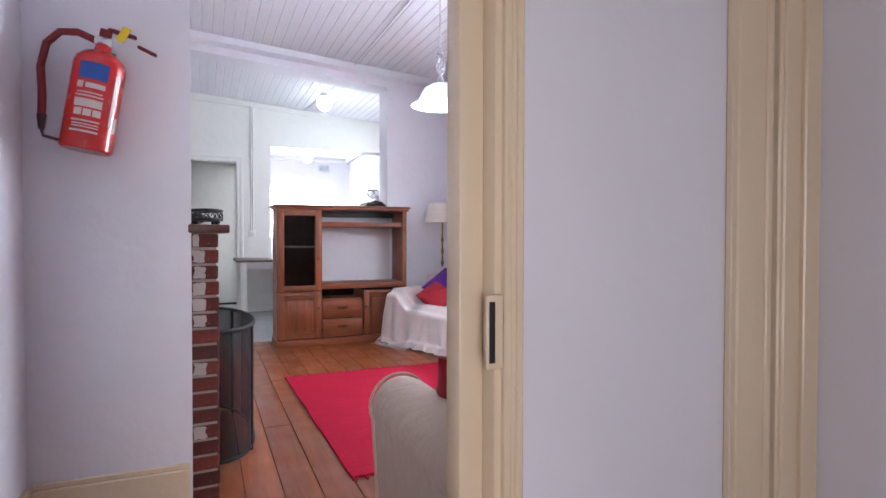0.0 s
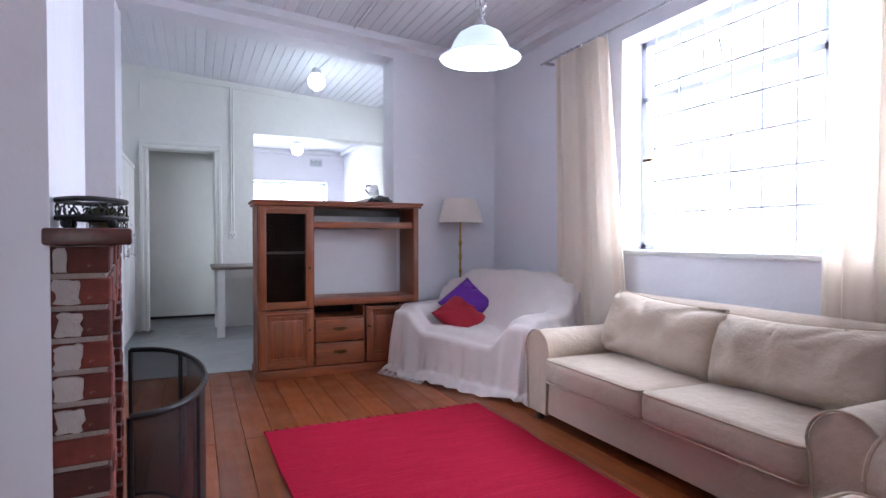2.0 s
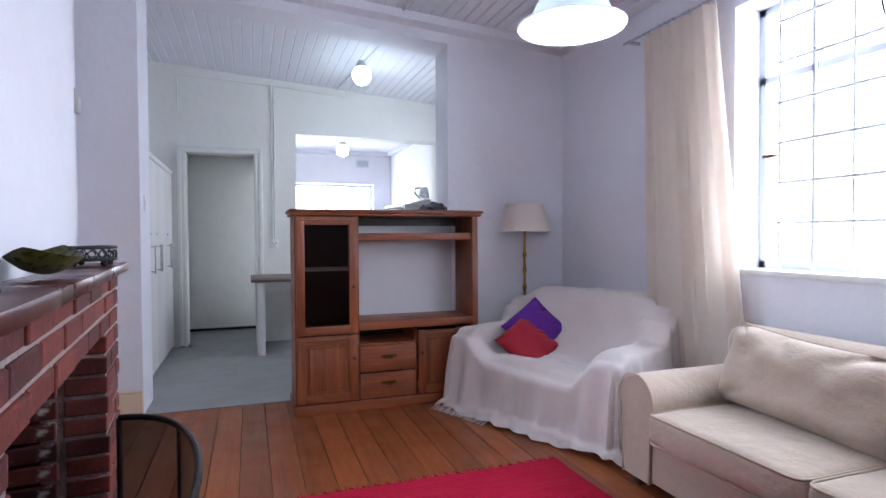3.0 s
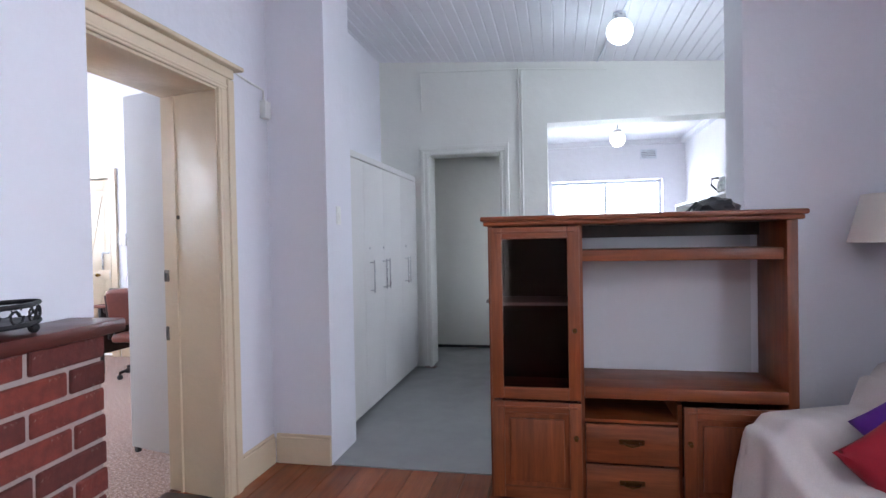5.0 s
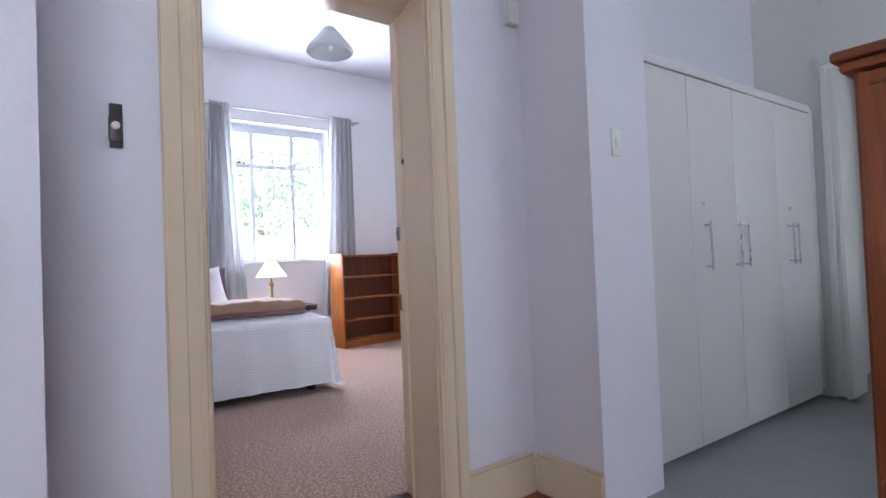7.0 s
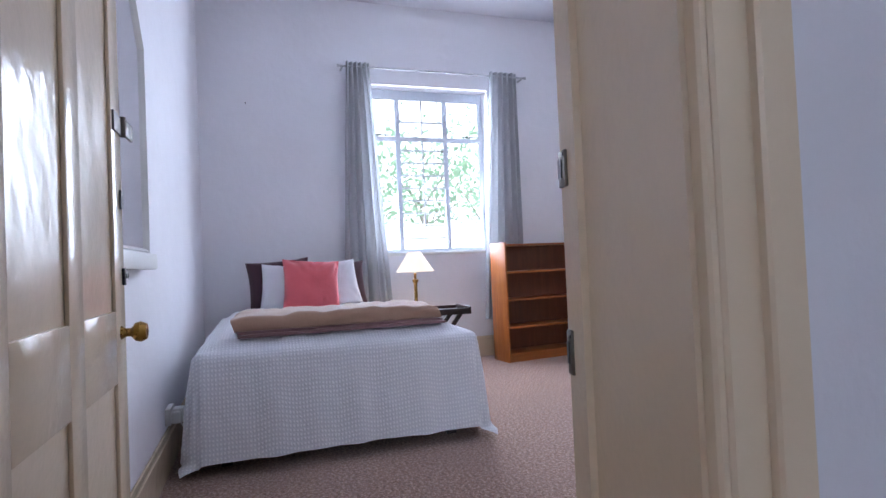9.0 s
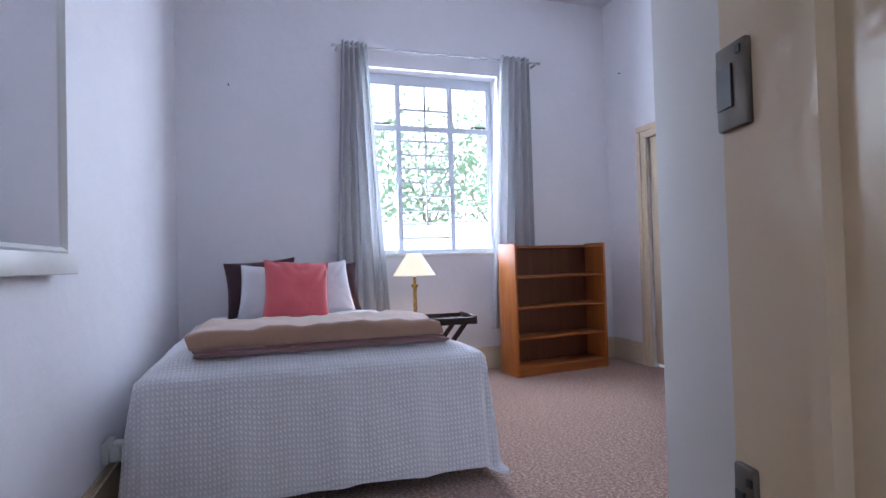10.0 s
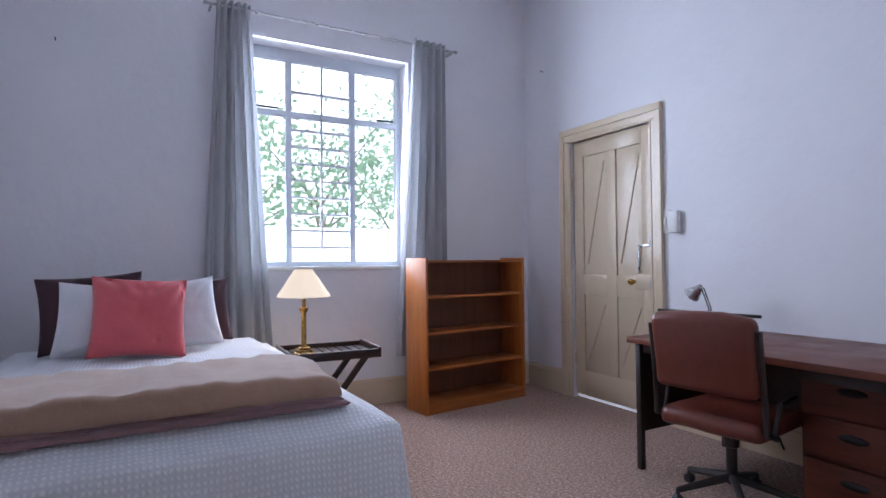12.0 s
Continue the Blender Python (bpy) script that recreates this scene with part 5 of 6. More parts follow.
WAFFLE = wf.done(_c, wf.bump(_m, 0.4, 0.006, wf.bump(wf.noise(3.0, 4.0), 0.3, 0.05)), 0.92, Sheen_Weight=0.1)
bed = thing("bed", "made double bed under a white waffle coverlet hanging to the floor", "bed", pose(-5.52, 5.25, 0))
BL, BW, BH = 2.26, 1.52, 0.695
part("bed_base", boxes((0.03, BL - 0.04, 0.03, BW - 0.03, 0.12, 0.38), bevel=0.02), DARKWOOD, bed)
part("mattress", boxes((0.02, BL - 0.03, 0.02, BW - 0.02, 0.38, 0.66), bevel=0.05), LINEN, bed)
for x, y in ((0.1, 0.1), (BL - 0.12, 0.1), (0.1, BW - 0.1), (BL - 0.12, BW - 0.1)):
    part("leg", boxes((x - 0.03, x + 0.03, y - 0.03, y + 0.03, 0, 0.12)), DARKWOOD, bed)


def bed_h(x, y):
    e = min(BL - x, y, BW - y)
    return BH - 0.05 * (1 - soft(0.0, 0.10, e)) + 0.012 * noise.noise(Vector((x * 2, y * 2, 7)))


part("coverlet", drape(BL, BW, bed_h, 0.60, 110, 90, 0.022, 0.05, 0.10, 0.04, 3.3), WAFFLE, bed, "white waffle-weave coverlet", smooth=70)

bl = thing("folded_blanket", "tan fleece blanket folded across the foot of the bed", "blanket", pose(0, 0, 0))


def fold(x0, x1, y0, y1, z0, z1, seed, mat, nm):
    bm = bmesh.new()
    n = 40

    def f(u, v):
        a = 2 * math.pi * v
        y = y0 + (y1 - y0) * u
        r = (z1 - z0) / 2
        px = (x0 + x1) / 2 + ((x1 - x0) / 2 - r) * max(-1, min(1, 1.4 * math.cos(a))) + r * math.cos(a)
        pz = (z0 + z1) / 2 + r * max(-1, min(1, 1.5 * math.sin(a)))
        k = noise.noise(Vector((y * 5, px * 5, seed))) + 0.9 * noise.noise(Vector((y * 13, px * 4, seed + 3)))
        end = 1 - 0.22 * (abs(2 * u - 1) ** 12)
        return Vector((px + 0.012 * k, y + 0.01 * math.sin(a * 2 + seed), z0 + (pz - z0) * end + (0.02 if z1 - z0 > 0.05 else 0.006) * k * (pz > (z0 + z1) / 2)))
    vs = grid(bm, n, 28, f)
    bm.faces.new([r for r in vs[0][:-1]][::-1])
    bm.faces.new([r for r in vs[-1][:-1]])
    bmesh.ops.remove_doubles(bm, verts=bm.verts, dist=0.0005)
    part(nm, bm, mat, bl, smooth=70)


fold(-3.87, -3.30, 5.43, 6.64, 0.70, 0.72, 1.0, MAUVE, "lower_fold")
fold(-3.86, -3.32, 5.42, 6.62, 0.718, 0.735, 2.0, MAUVE, "lower_fold")
fold(-3.87, -3.31, 5.40, 6.61, 0.733, 0.82, 3.0, TAN, "upper_fold")
for nm, mat, mm, w, h, t, lab in (
        ("pillow", PLUM, pose(-5.33, 5.73, 0.935, 78, -4, 90), 0.56, 0.46, 0.12, "dark plum pillow against the wall behind the others"),
        ("pillow", PLUM, pose(-5.33, 6.27, 0.91, 78, -3, 90), 0.50, 0.42, 0.11, "dark plum pillow against the wall behind the others"),
        ("pillow", LINEN, pose(-5.13, 5.80, 0.90, 72, 4, 90), 0.48, 0.44, 0.16, "plump white pillow propped at the head of the bed"),
        ("pillow", LINEN, pose(-5.13, 6.20, 0.91, 70, -8, 88), 0.44, 0.44, 0.15, "plump white pillow propped at the head of the bed"),
        ("cushion", PINK, pose(-4.93, 5.98, 0.925, 68, 4, 94), 0.49, 0.47, 0.16, "coral pink square cushion at the head of the bed")):
    tagged(part(nm, cushion(w, h, t, mm, 0.07, 30, w * 31 + h * 17, 0.02), mat), lab, nm, "pillows on the bed")

# ---- bedside tray table and lamp ----
tt = thing("tray_table", "dark wooden butler tray table with folding crossed legs", "side table", pose(-5.34, 6.82, 0, 0, 0, -4))
tt.scale = (1, 1, 1.04)
TW, TD = 0.46, 0.62
for i in range(9):
    part("slat", boxes((0.02, TW - 0.02, 0.02 + i * 0.066, 0.02 + i * 0.066 + 0.052, 0.575, 0.590), bevel=0.002), DARKWOOD, tt)
for r in ((0, TW, 0, 0.018, 0.565, 0.63), (0, TW, TD - 0.018, TD, 0.565, 0.63), (0, 0.018, 0.018, TD - 0.018, 0.565, 0.62), (TW - 0.018, TW, 0.018, TD - 0.018, 0.565, 0.62)):
    part("rim", boxes(r, bevel=0.003), DARKWOOD, tt)
for x in (0.06, TW - 0.10):
    for a, b in ((0.08, TD - 0.08), (TD - 0.08, 0.08)):
        o = 0.0 if a < b else 0.026
        bm = bmesh.new()
        q = Vector((x + o, a, 0.0)), Vector((x + o, b, 0.565))
        dd = (q[1] - q[0]).normalized()
        nn = dd.cross(Vector((1, 0, 0))) * 0.018
        vs = [bm.verts.new(p + s * nn + Vector((k * 0.024, 0, 0))) for k in (0, 1) for p in q for s in (-1, 1)]
        for f_ in ((0, 1, 3, 2), (4, 6, 7, 5), (0, 4, 5, 1), (2, 3, 7, 6), (0, 2, 6, 4), (1, 5, 7, 3)):
            bm.faces.new([vs[i] for i in f_])
        part("leg", bm, DARKWOOD, tt)
bls = thing("table_lamp", "lit brass column table lamp with a pale cone shade", "table lamp", pose(-5.05, 6.94, 0.614))
part("base", boxes((-0.065, 0.065, -0.065, 0.065, 0, 0.02), (-0.05, 0.05, -0.05, 0.05, 0.02, 0.036), (-0.036, 0.036, -0.036, 0.036, 0.036, 0.05), bevel=0.004), BRASS, bls)
part("column", lathe(bmesh.new(), [(0.024, 0.05), (0.022, 0.06), (0.016, 0.075), (0.016, 0.27), (0.024, 0.285), (0.03, 0.30), (0.03, 0.31), (0.012, 0.315), (0.012, 0.37), (0, 0.37)], seg=20), BRASS, bls, "polished brass column")
sh = Nodes("lit_paper_shade")
LSHADE = sh.done(rgb(236, 220, 196), None, 0.8, Emission_Color=(1.0, 0.78, 0.52, 1), Emission_Strength=2.0)
part("shade", lathe(bmesh.new(), [(0.172, 0.385), (0.176, 0.385), (0.058, 0.565), (0.054, 0.565)], seg=36), LSHADE, bls, "glowing pale cone shade")
bm = bmesh.new()
bmesh.ops.create_uvsphere(bm, u_segments=12, v_segments=8, radius=0.025)
bm.transform(Matrix.Translation((0, 0, 0.40)))
part("bulb", bm, glow("warm_bulb_glass", (1.0, 0.75, 0.45), 6.0), bls)

# ---- bookcase ----
bc = thing("bookcase", "empty orange-brown wooden bookcase with three inner shelves", "bookcase", pose(-5.30, 7.98, 0, 0, 0, 96.9))
CW, CD = 1.08, 0.30
part("side_panel", boxes((0, 0.024, 0, CD, 0, 1.255), bevel=0.003), ORANGE_Z, bc)
part("side_panel", boxes((CW - 0.024, CW, 0, CD, 0, 1.255), bevel=0.003), ORANGE_Z, bc)
# The back's darker wood carries the shade inside the bookcase.
part("back_panel", boxes((0.024, CW - 0.024, CD - 0.012, CD - 0.004, 0.03, 1.235)), wood("bookcase_back_shaded", rgb(120, 70, 42), rgb(92, 50, 30), "z", 0.5), bc)
ORANGE_X = wood("bookcase_wood_shelf", rgb(190, 116, 54), rgb(150, 82, 34), "x", 0.40, 1.0, 0.1, 0.05)
for z in (1.215, 0.925, 0.635, 0.345):
    part("shelf", boxes((0.024, CW - 0.024, 0.012, CD - 0.012, z, z + 0.02), bevel=0.002), ORANGE_X, bc)
part("shelf", boxes((0.024, CW - 0.024, 0.004, CD - 0.012, 0.07, 0.09), bevel=0.002), ORANGE_X, bc)
part("plinth", boxes((0.024, CW - 0.024, 0.012, 0.03, 0, 0.07)), ORANGE_X, bc)

# ---- bedroom window, curtains ----
bw = thing("window_2", "white steel casement window with a louvred middle light", "window", kind="structure")
GX = BX - 0.20
Y1_, Y2_, ZT = 7.08, 7.64, 2.48
part("window_frame", boxes((GX - 0.02, GX + 0.02, VY0, VY1, VZ0, VZ0 + 0.045), (GX - 0.02, GX + 0.02, VY0, VY1, VZ1 - 0.10, VZ1), (GX - 0.02, GX + 0.02, VY0, VY0 + 0.04, VZ0 + 0.045, VZ1 - 0.1), (GX - 0.02, GX + 0.02, VY1 - 0.04, VY1, VZ0 + 0.045, VZ1 - 0.1)), STEELWHITE, bw)
for y in (Y1_, Y2_):
    part("mullion", boxes((GX - 0.02, GX + 0.02, y - 0.025, y + 0.025, VZ0 + 0.045, VZ1 - 0.1)), STEELWHITE, bw)
part("transom", boxes((GX - 0.02, GX + 0.02, VY0 + 0.04, Y1_ - 0.025, ZT - 0.03, ZT + 0.02), (GX - 0.02, GX + 0.02, Y1_ + 0.025, Y2_ - 0.025, ZT - 0.03, ZT + 0.02), (GX - 0.02, GX + 0.02, Y2_ + 0.025, VY1 - 0.04, ZT - 0.03, ZT + 0.02)), STEELWHITE, bw)
part("glazing_bar", boxes((GX + 0.02, GX + 0.032, 7.350, 7.368, 1.35, VZ1 - 0.1)), GRILLE, bw)
for i in range(9):
    z = 2.66 if i == 0 else 2.48 - i * 0.142
    part("glazing_bar", boxes((GX - 0.012, GX + 0.018, Y1_ + 0.025, Y2_ - 0.025, z, z + 0.018)), GRILLE, bw)
for y0, y1 in ((VY0 + 0.04, Y1_ - 0.025), (Y1_ + 0.025, Y2_ - 0.025), (Y2_ + 0.025, VY1 - 0.04)):
    for z0, z1 in ((VZ0 + 0.045, ZT - 0.03), (ZT + 0.02, VZ1 - 0.1)):
        ob = part("pane", boxes((GX - 0.003, GX + 0.001, y0, y1, z0, z1)), GLASS, bw)
        ob.visible_shadow = False
for y in (6.82, 7.86):
    part("stay", boxes((GX + 0.02, GX + 0.04, y, y + 0.17, 2.505, 2.52), bevel=0.003), IRON, bw, "dark window stay")
structure("window_sill_bedroom", boxes((BX - 0.19, BX + 0.02, VY0 - 0.0, VY1 + 0.0, VZ0 - 0.03, VZ0 + 0.004), bevel=0.003), WHITE_GLOSS, "white window sill")
curtain("curtain", "x", BX + 0.11, 6.48, 6.72, 6.36, 6.90, 3.20, 0.30, GREY_CURTAIN, "grey eyelet curtain drawn aside at the bedroom window", 5, 0.045)
curtain("curtain", "x", BX + 0.11, 8.10, 8.42, 7.92, 8.42, 3.20, 0.42, GREY_CURTAIN, "grey eyelet curtain drawn aside at the bedroom window", 5, 0.045)
cr = thing("curtain_rod", "thin steel curtain rod above the bedroom window", "curtain rod")
part("pole", rod(bmesh.new(), (BX + 0.11, 6.40, 3.155), (BX + 0.11, 8.54, 3.155), 0.010, 10), STEEL, cr)
for y in (6.40, 8.54):
    part("finial", lathe(bmesh.new(), [(0, -0.012), (0.015, -0.012), (0.015, 0.012), (0, 0.012)], seg=12, m=pose(BX + 0.11, y, 3.155, 90, 0, 0)), STEEL, cr)
for y in (6.44, 8.50):
    part("bracket", boxes((BX - 0.002, BX + 0.11, y - 0.008, y + 0.008, 3.135, 3.150)), STEEL, cr)

# ---- closed door on the north wall ----
architrave("door_frame_3", "y", BN, -1, DX0 + 0.012, DX1 - 0.012, DZ - 0.012, 0.125, "cream painted stepped door surround")
bd = thing("door_3", "closed cream panelled door with brass lock and knob", "door", kind="structure")
YD = BN + 0.045
part("door_leaf", boxes((DX0 + 0.012, DX1 - 0.012, YD, YD + 0.04, 0.03, DZ - 0.014), bevel=0.003), CREAM, bd)
mid, l0, l1 = (DX0 + DX1) / 2, DX0 + 0.012, DX1 - 0.012
st = 0.115
part("stile", boxes((l0, l0 + st, YD - 0.014, YD, 0.03, DZ - 0.014), (l1 - st, l1, YD - 0.014, YD, 0.03, DZ - 0.014), (mid - 0.055, mid + 0.055, YD - 0.014, YD, 0.25, DZ - 0.15), bevel=0.002), CREAM, bd)
part("rail", boxes((l0 + st, l1 - st, YD - 0.0138, YD, DZ - 0.15, DZ - 0.014), (l0 + st, mid - 0.055, YD - 0.0138, YD, 0.92, 1.10), (mid + 0.055, l1 - st, YD - 0.0138, YD, 0.92, 1.10), (l0 + st, l1 - st, YD - 0.0138, YD, 0.03, 0.25), bevel=0.002), CREAM, bd)
for x0, x1 in ((l0 + st, mid - 0.055), (mid + 0.055, l1 - st)):
    for z0, z1 in ((0.25, 0.92), (1.10, DZ - 0.15)):
        bm = bmesh.new()
        rod(bm, (x0 + 0.04, YD - 0.004, z0 + 0.10), (x1 - 0.03, YD - 0.004, z1 - 0.08), 0.006, 6)
        part("diagonal_bead", bm, CREAM, bd)
lk = part("rim_lock", boxes((l1 - 0.17, l1 - 0.01, YD - 0.036, YD - 0.013, 0.99, 1.11), bevel=0.004), CREAM, bd)
part("knob", lathe(bmesh.new(), [(0, 0), (0.016, 0), (0.012, 0.02), (0.024, 0.032), (0.026, 0.045), (0.018, 0.06), (0, 0.063)], seg=16, m=pose(l1 - 0.20, YD - 0.013, 1.05, 90, 0, 0)), BRASS, bd, "brass door knob")
part("bolt", boxes((l1 - 0.15, l1 - 0.135, YD - 0.03, YD - 0.013, 1.12, 1.32), (l1 - 0.15, l1 - 0.02, YD - 0.028, YD - 0.014, 1.325, 1.345), bevel=0.003), STEEL, bd)
part("keep", boxes((l1 + 0.0, l1 + 0.03, YD - 0.07, YD - 0.045, 1.0, 1.10), (l1 + 0.0, l1 + 0.03, YD - 0.07, YD - 0.045, 1.33, 1.40), bevel=0.003), STEEL, bd)
for z in (0.3, 1.9):
    part("hinge", rod(bmesh.new(), (l0 - 0.004, YD - 0.012, z), (l0 - 0.004, YD - 0.012, z + 0.09), 0.008, 8), CREAM, bd)
# A glowing strip stands in for daylight under the closed door.
part("door_gap_light", boxes((l0, l1, YD + 0.01, YD + 0.03, 0.004, 0.028)), glow("daylight_under_door", (0.9, 0.95, 1.0), 1.2), bd, "daylight in the gap under the door")
sw = thing("light_switch", "white light switch and dimmer beside the door", "switch")
part("plate", boxes((-4.215, -4.125, BN - 0.014, BN + 0.002, 1.42, 1.59), bevel=0.004), PLASTIC, sw)
part("dimmer_box", boxes((-4.12, -4.045, BN - 0.045, BN + 0.002, 1.42, 1.58), bevel=0.006), PLASTIC, sw)
part("rocker", boxes((-4.185, -4.155, BN - 0.02, BN - 0.013, 1.48, 1.53), bevel=0.002), PLASTIC, sw)

# ---- desk ----
dk = thing("desk", "long mahogany-brown desk with dark legs and a drawer pedestal", "desk")
part("desk_top", boxes((-3.73, -1.95, 8.51, 9.395, 0.735, 0.77), bevel=0.004), DESKWOOD, dk)
DK = plain("dark_steel_leg", (0.022, 0.016, 0.015), 0.45)
for x in (-3.69, -2.02):
    for y in (8.54, 9.32):
        part("leg", boxes((x, x + 0.035, y, y + 0.035, 0, 0.735), bevel=0.003), DK, dk)
    part("end_panel", boxes((x + 0.008, x + 0.026, 8.575, 9.32, 0.22, 0.733)), DARKWOOD, dk)
part("modesty_panel", boxes((-3.66, -2.02, 9.30, 9.318, 0.26, 0.733)), DARKWOOD, dk)
part("front_rail", boxes((-3.655, -2.02, 8.565, 8.585, 0.68, 0.735)), DARKWOOD, dk)
part("pedestal", boxes((-2.93, -2.46, 8.86, 9.29, 0.03, 0.70)), DESKWOOD, dk)
for i in range(3):
    z0 = 0.05 + i * 0.212
    d = part("drawer", boxes((-2.915, -2.475, 8.842, 8.86, z0, z0 + 0.20), bevel=0.003), DESKWOOD, dk)
    bm = bmesh.new()
    bmesh.ops.create_uvsphere(bm, u_segments=16, v_segments=8, radius=1.0)
    bm.transform(Matrix.Translation((-2.695, 8.838, z0 + 0.125)) @ Matrix.Diagonal((0.065, 0.012, 0.02, 1)))
    part("handle", bm, BLACK, d, "black oval recessed handle")

# ---- swivel chair ----
LEATHER = plain("brown_leatherette", rgb(112, 54, 40), 0.36, 0.0, 0.2)
ch = thing("office_chair", "brown leatherette swivel office chair drawn up to the desk", "office chair", pose(-3.12, 8.58, 0, 0, 0, 8))
bm = rounded(-0.25, 0.25, -0.045, 0.045, 0, 0.37, 0.035, 4, 0.02, 3.0, 3)
bm.transform(pose(0, -0.22, 0.59, 8, 0, 0))
part("backrest", bm, LEATHER, ch, smooth=60)
bm = bmesh.new()
tube(bm, [pose(0, -0.22, 0.59, 8, 0, 0) @ Vector(p) for p in ((-0.25, 0.05, 0.37), (0.25, 0.05, 0.37))], 0.008, 6)
part("back_piping", bm, DK, ch)
part("seat", rounded(-0.25, 0.25, -0.24, 0.24, 0.39, 0.48, 0.035, 4, 0.02, 6.0, 3), LEATHER, ch, smooth=60)
for s in (-1, 1):
    bm = bmesh.new()
    tube(bm, [(s * 0.262, -0.275, 0.90), (s * 0.264, -0.235, 0.62), (s * 0.266, -0.225, 0.44), (s * 0.255, -0.10, 0.40), (s * 0.1, 0.0, 0.395)], 0.014, 8)
    part("back_frame", bm, DK, ch)
    bm = bmesh.new()
    tube(bm, [(s * 0.266, -0.16, 0.42), (s * 0.275, -0.10, 0.56), (s * 0.275, 0.06, 0.57)], 0.011, 8)
    part("armrest", bm, DK, ch)
part("stem", lathe(bmesh.new(), [(0, 0.10), (0.026, 0.10), (0.026, 0.28), (0.035, 0.285), (0.04, 0.36), (0.10, 0.385), (0.10, 0.41), (0, 0.41)], seg=18), DK, ch)
for i in range(5):
    a = radians(72 * i + 20)
    c, s = math.cos(a), math.sin(a)
    bm = bmesh.new()
    rod(bm, (0.02 * c, 0.02 * s, 0.13), (0.28 * c, 0.28 * s, 0.075), 0.022, 8, 0.015)
    part("base_arm", bm, DK, ch)
    p = bmesh.new()
    lathe(p, [(0, -0.02), (0.022, -0.02), (0.028, -0.008), (0.028, 0.008), (0.022, 0.02), (0, 0.02)], seg=14, m=pose(0.28 * c, 0.28 * s, 0.028, 90, 0, 72 * i + 20))
    rod(p, (0.28 * c, 0.28 * s, 0.05), (0.28 * c, 0.28 * s, 0.085), 0.01, 8)
    part("castor", p, BLACK, ch)
bm = bmesh.new()
tube(bm, [(0.14, 0.05, 0.39), (0.20, 0.06, 0.36), (0.22, 0.06, 0.31)], 0.005, 6)
part("lift_lever", bm, DK, ch)
dl = thing("desk_lamp", "small silver desk lamp with a sprung black arm", "desk lamp", pose(-3.66, 9.12, 0.77))
part("base", lathe(bmesh.new(), [(0, 0), (0.065, 0), (0.065, 0.012), (0.02, 0.025), (0, 0.025)]), BLACK, dl)
bm = bmesh.new()
for o in (-0.008, 0.008):
    rod(bm, (o, 0, 0.02), (0.05 + o, 0, 0.14), 0.004, 6)
    rod(bm, (0.05 + o, 0, 0.14), (0.0 + o, 0, 0.27), 0.004, 6)
part("arm", bm, BLACK, dl)
part("head", lathe(bmesh.new(), [(0.012, 0.05), (0.02, 0.05), (0.03, 0.02), (0.055, -0.04), (0.052, -0.04), (0.026, 0.018)], seg=20, m=pose(-0.05, 0, 0.25, 0, 50, 0)), STEEL, dl, "silver cone head")

# ---- open bedroom door, mirror, wardrobe ----
od = thing("door_2", "open cream panelled door with a brass knob and steel hasp", "door", pose(-0.955, 5.125, 0, 0, 0, 180), kind="structure")
LW = 0.92
part("door_leaf", boxes((0, LW, -0.036, -0.008, 0.015, 2.25)), CREAM, od)
part("stile", boxes((0, 0.11, -0.046, -0.036, 0.015, 2.25), (LW - 0.11, LW, -0.046, -0.036, 0.015, 2.25), (LW / 2 - 0.05, LW / 2 + 0.05, -0.046, -0.036, 0.24, 2.1), bevel=0.003), CREAM, od)
part("rail", boxes((0.11, LW - 0.11, -0.0458, -0.036, 2.1, 2.25), (0.11, LW / 2 - 0.05, -0.0458, -0.036, 0.78, 0.98), (LW / 2 + 0.05, LW - 0.11, -0.0458, -0.036, 0.78, 0.98), (0.11, LW - 0.11, -0.0458, -0.036, 0.015, 0.24), bevel=0.003), CREAM, od)
part("knob", lathe(bmesh.new(), [(0, 0), (0.02, 0), (0.012, 0.012), (0.012, 0.025), (0.026, 0.036), (0.03, 0.05), (0.022, 0.066), (0, 0.07)], seg=20, m=pose(LW - 0.055, -0.046, 0.915, 90, 0, 0)), BRASS, od, "worn brass door knob")
bm = bmesh.new()
box(bm, LW - 0.10, LW - 0.005, -0.052, -0.046, 1.49, 1.55, 0.003, 1)
box(bm, LW - 0.01, LW + 0.10, -0.062, -0.052, 1.495, 1.545, 0.008, 2)
rod(bm, (LW - 0.006, -0.055, 1.49), (LW - 0.006, -0.055, 1.55), 0.008, 8)
part("hasp", bm, KEEP, od, "steel hasp")
part("key", boxes((LW - 0.02, LW + 0.015, -0.056, -0.046, 1.07, 1.085), (LW - 0.03, LW - 0.012, -0.054, -0.046, 1.05, 1.10), bevel=0.002), IRON, od)
part("escutcheon", lathe(bmesh.new(), [(0, 0), (0.016, 0), (0.016, 0.006), (0, 0.006)], seg=16, m=pose(LW - 0.03, -0.046, 1.30, 90, 0, 0) @ Matrix.Diagonal((0.7, 1.8, 1, 1))), IRON, od)
mr = thing("wall_mirror", "tall wall mirror in a white frame with a ledge below", "mirror")
MIRROR = plain("silvered_glass", (0.9, 0.9, 0.9), 0.02, 1.0, 0.0)
bm = bmesh.new()
mirror_outline = [(-2.83, 1.18), (-2.02, 1.18), (-2.02, 2.11), (-2.24, 2.33), (-2.61, 2.33), (-2.83, 2.11)]
a = [bm.verts.new((x, BS + 0.03, z)) for x, z in mirror_outline]
b = [bm.verts.new((x, BS + 0.004, z)) for x, z in mirror_outline]
bm.faces.new(a)
bm.faces.new(b[::-1])
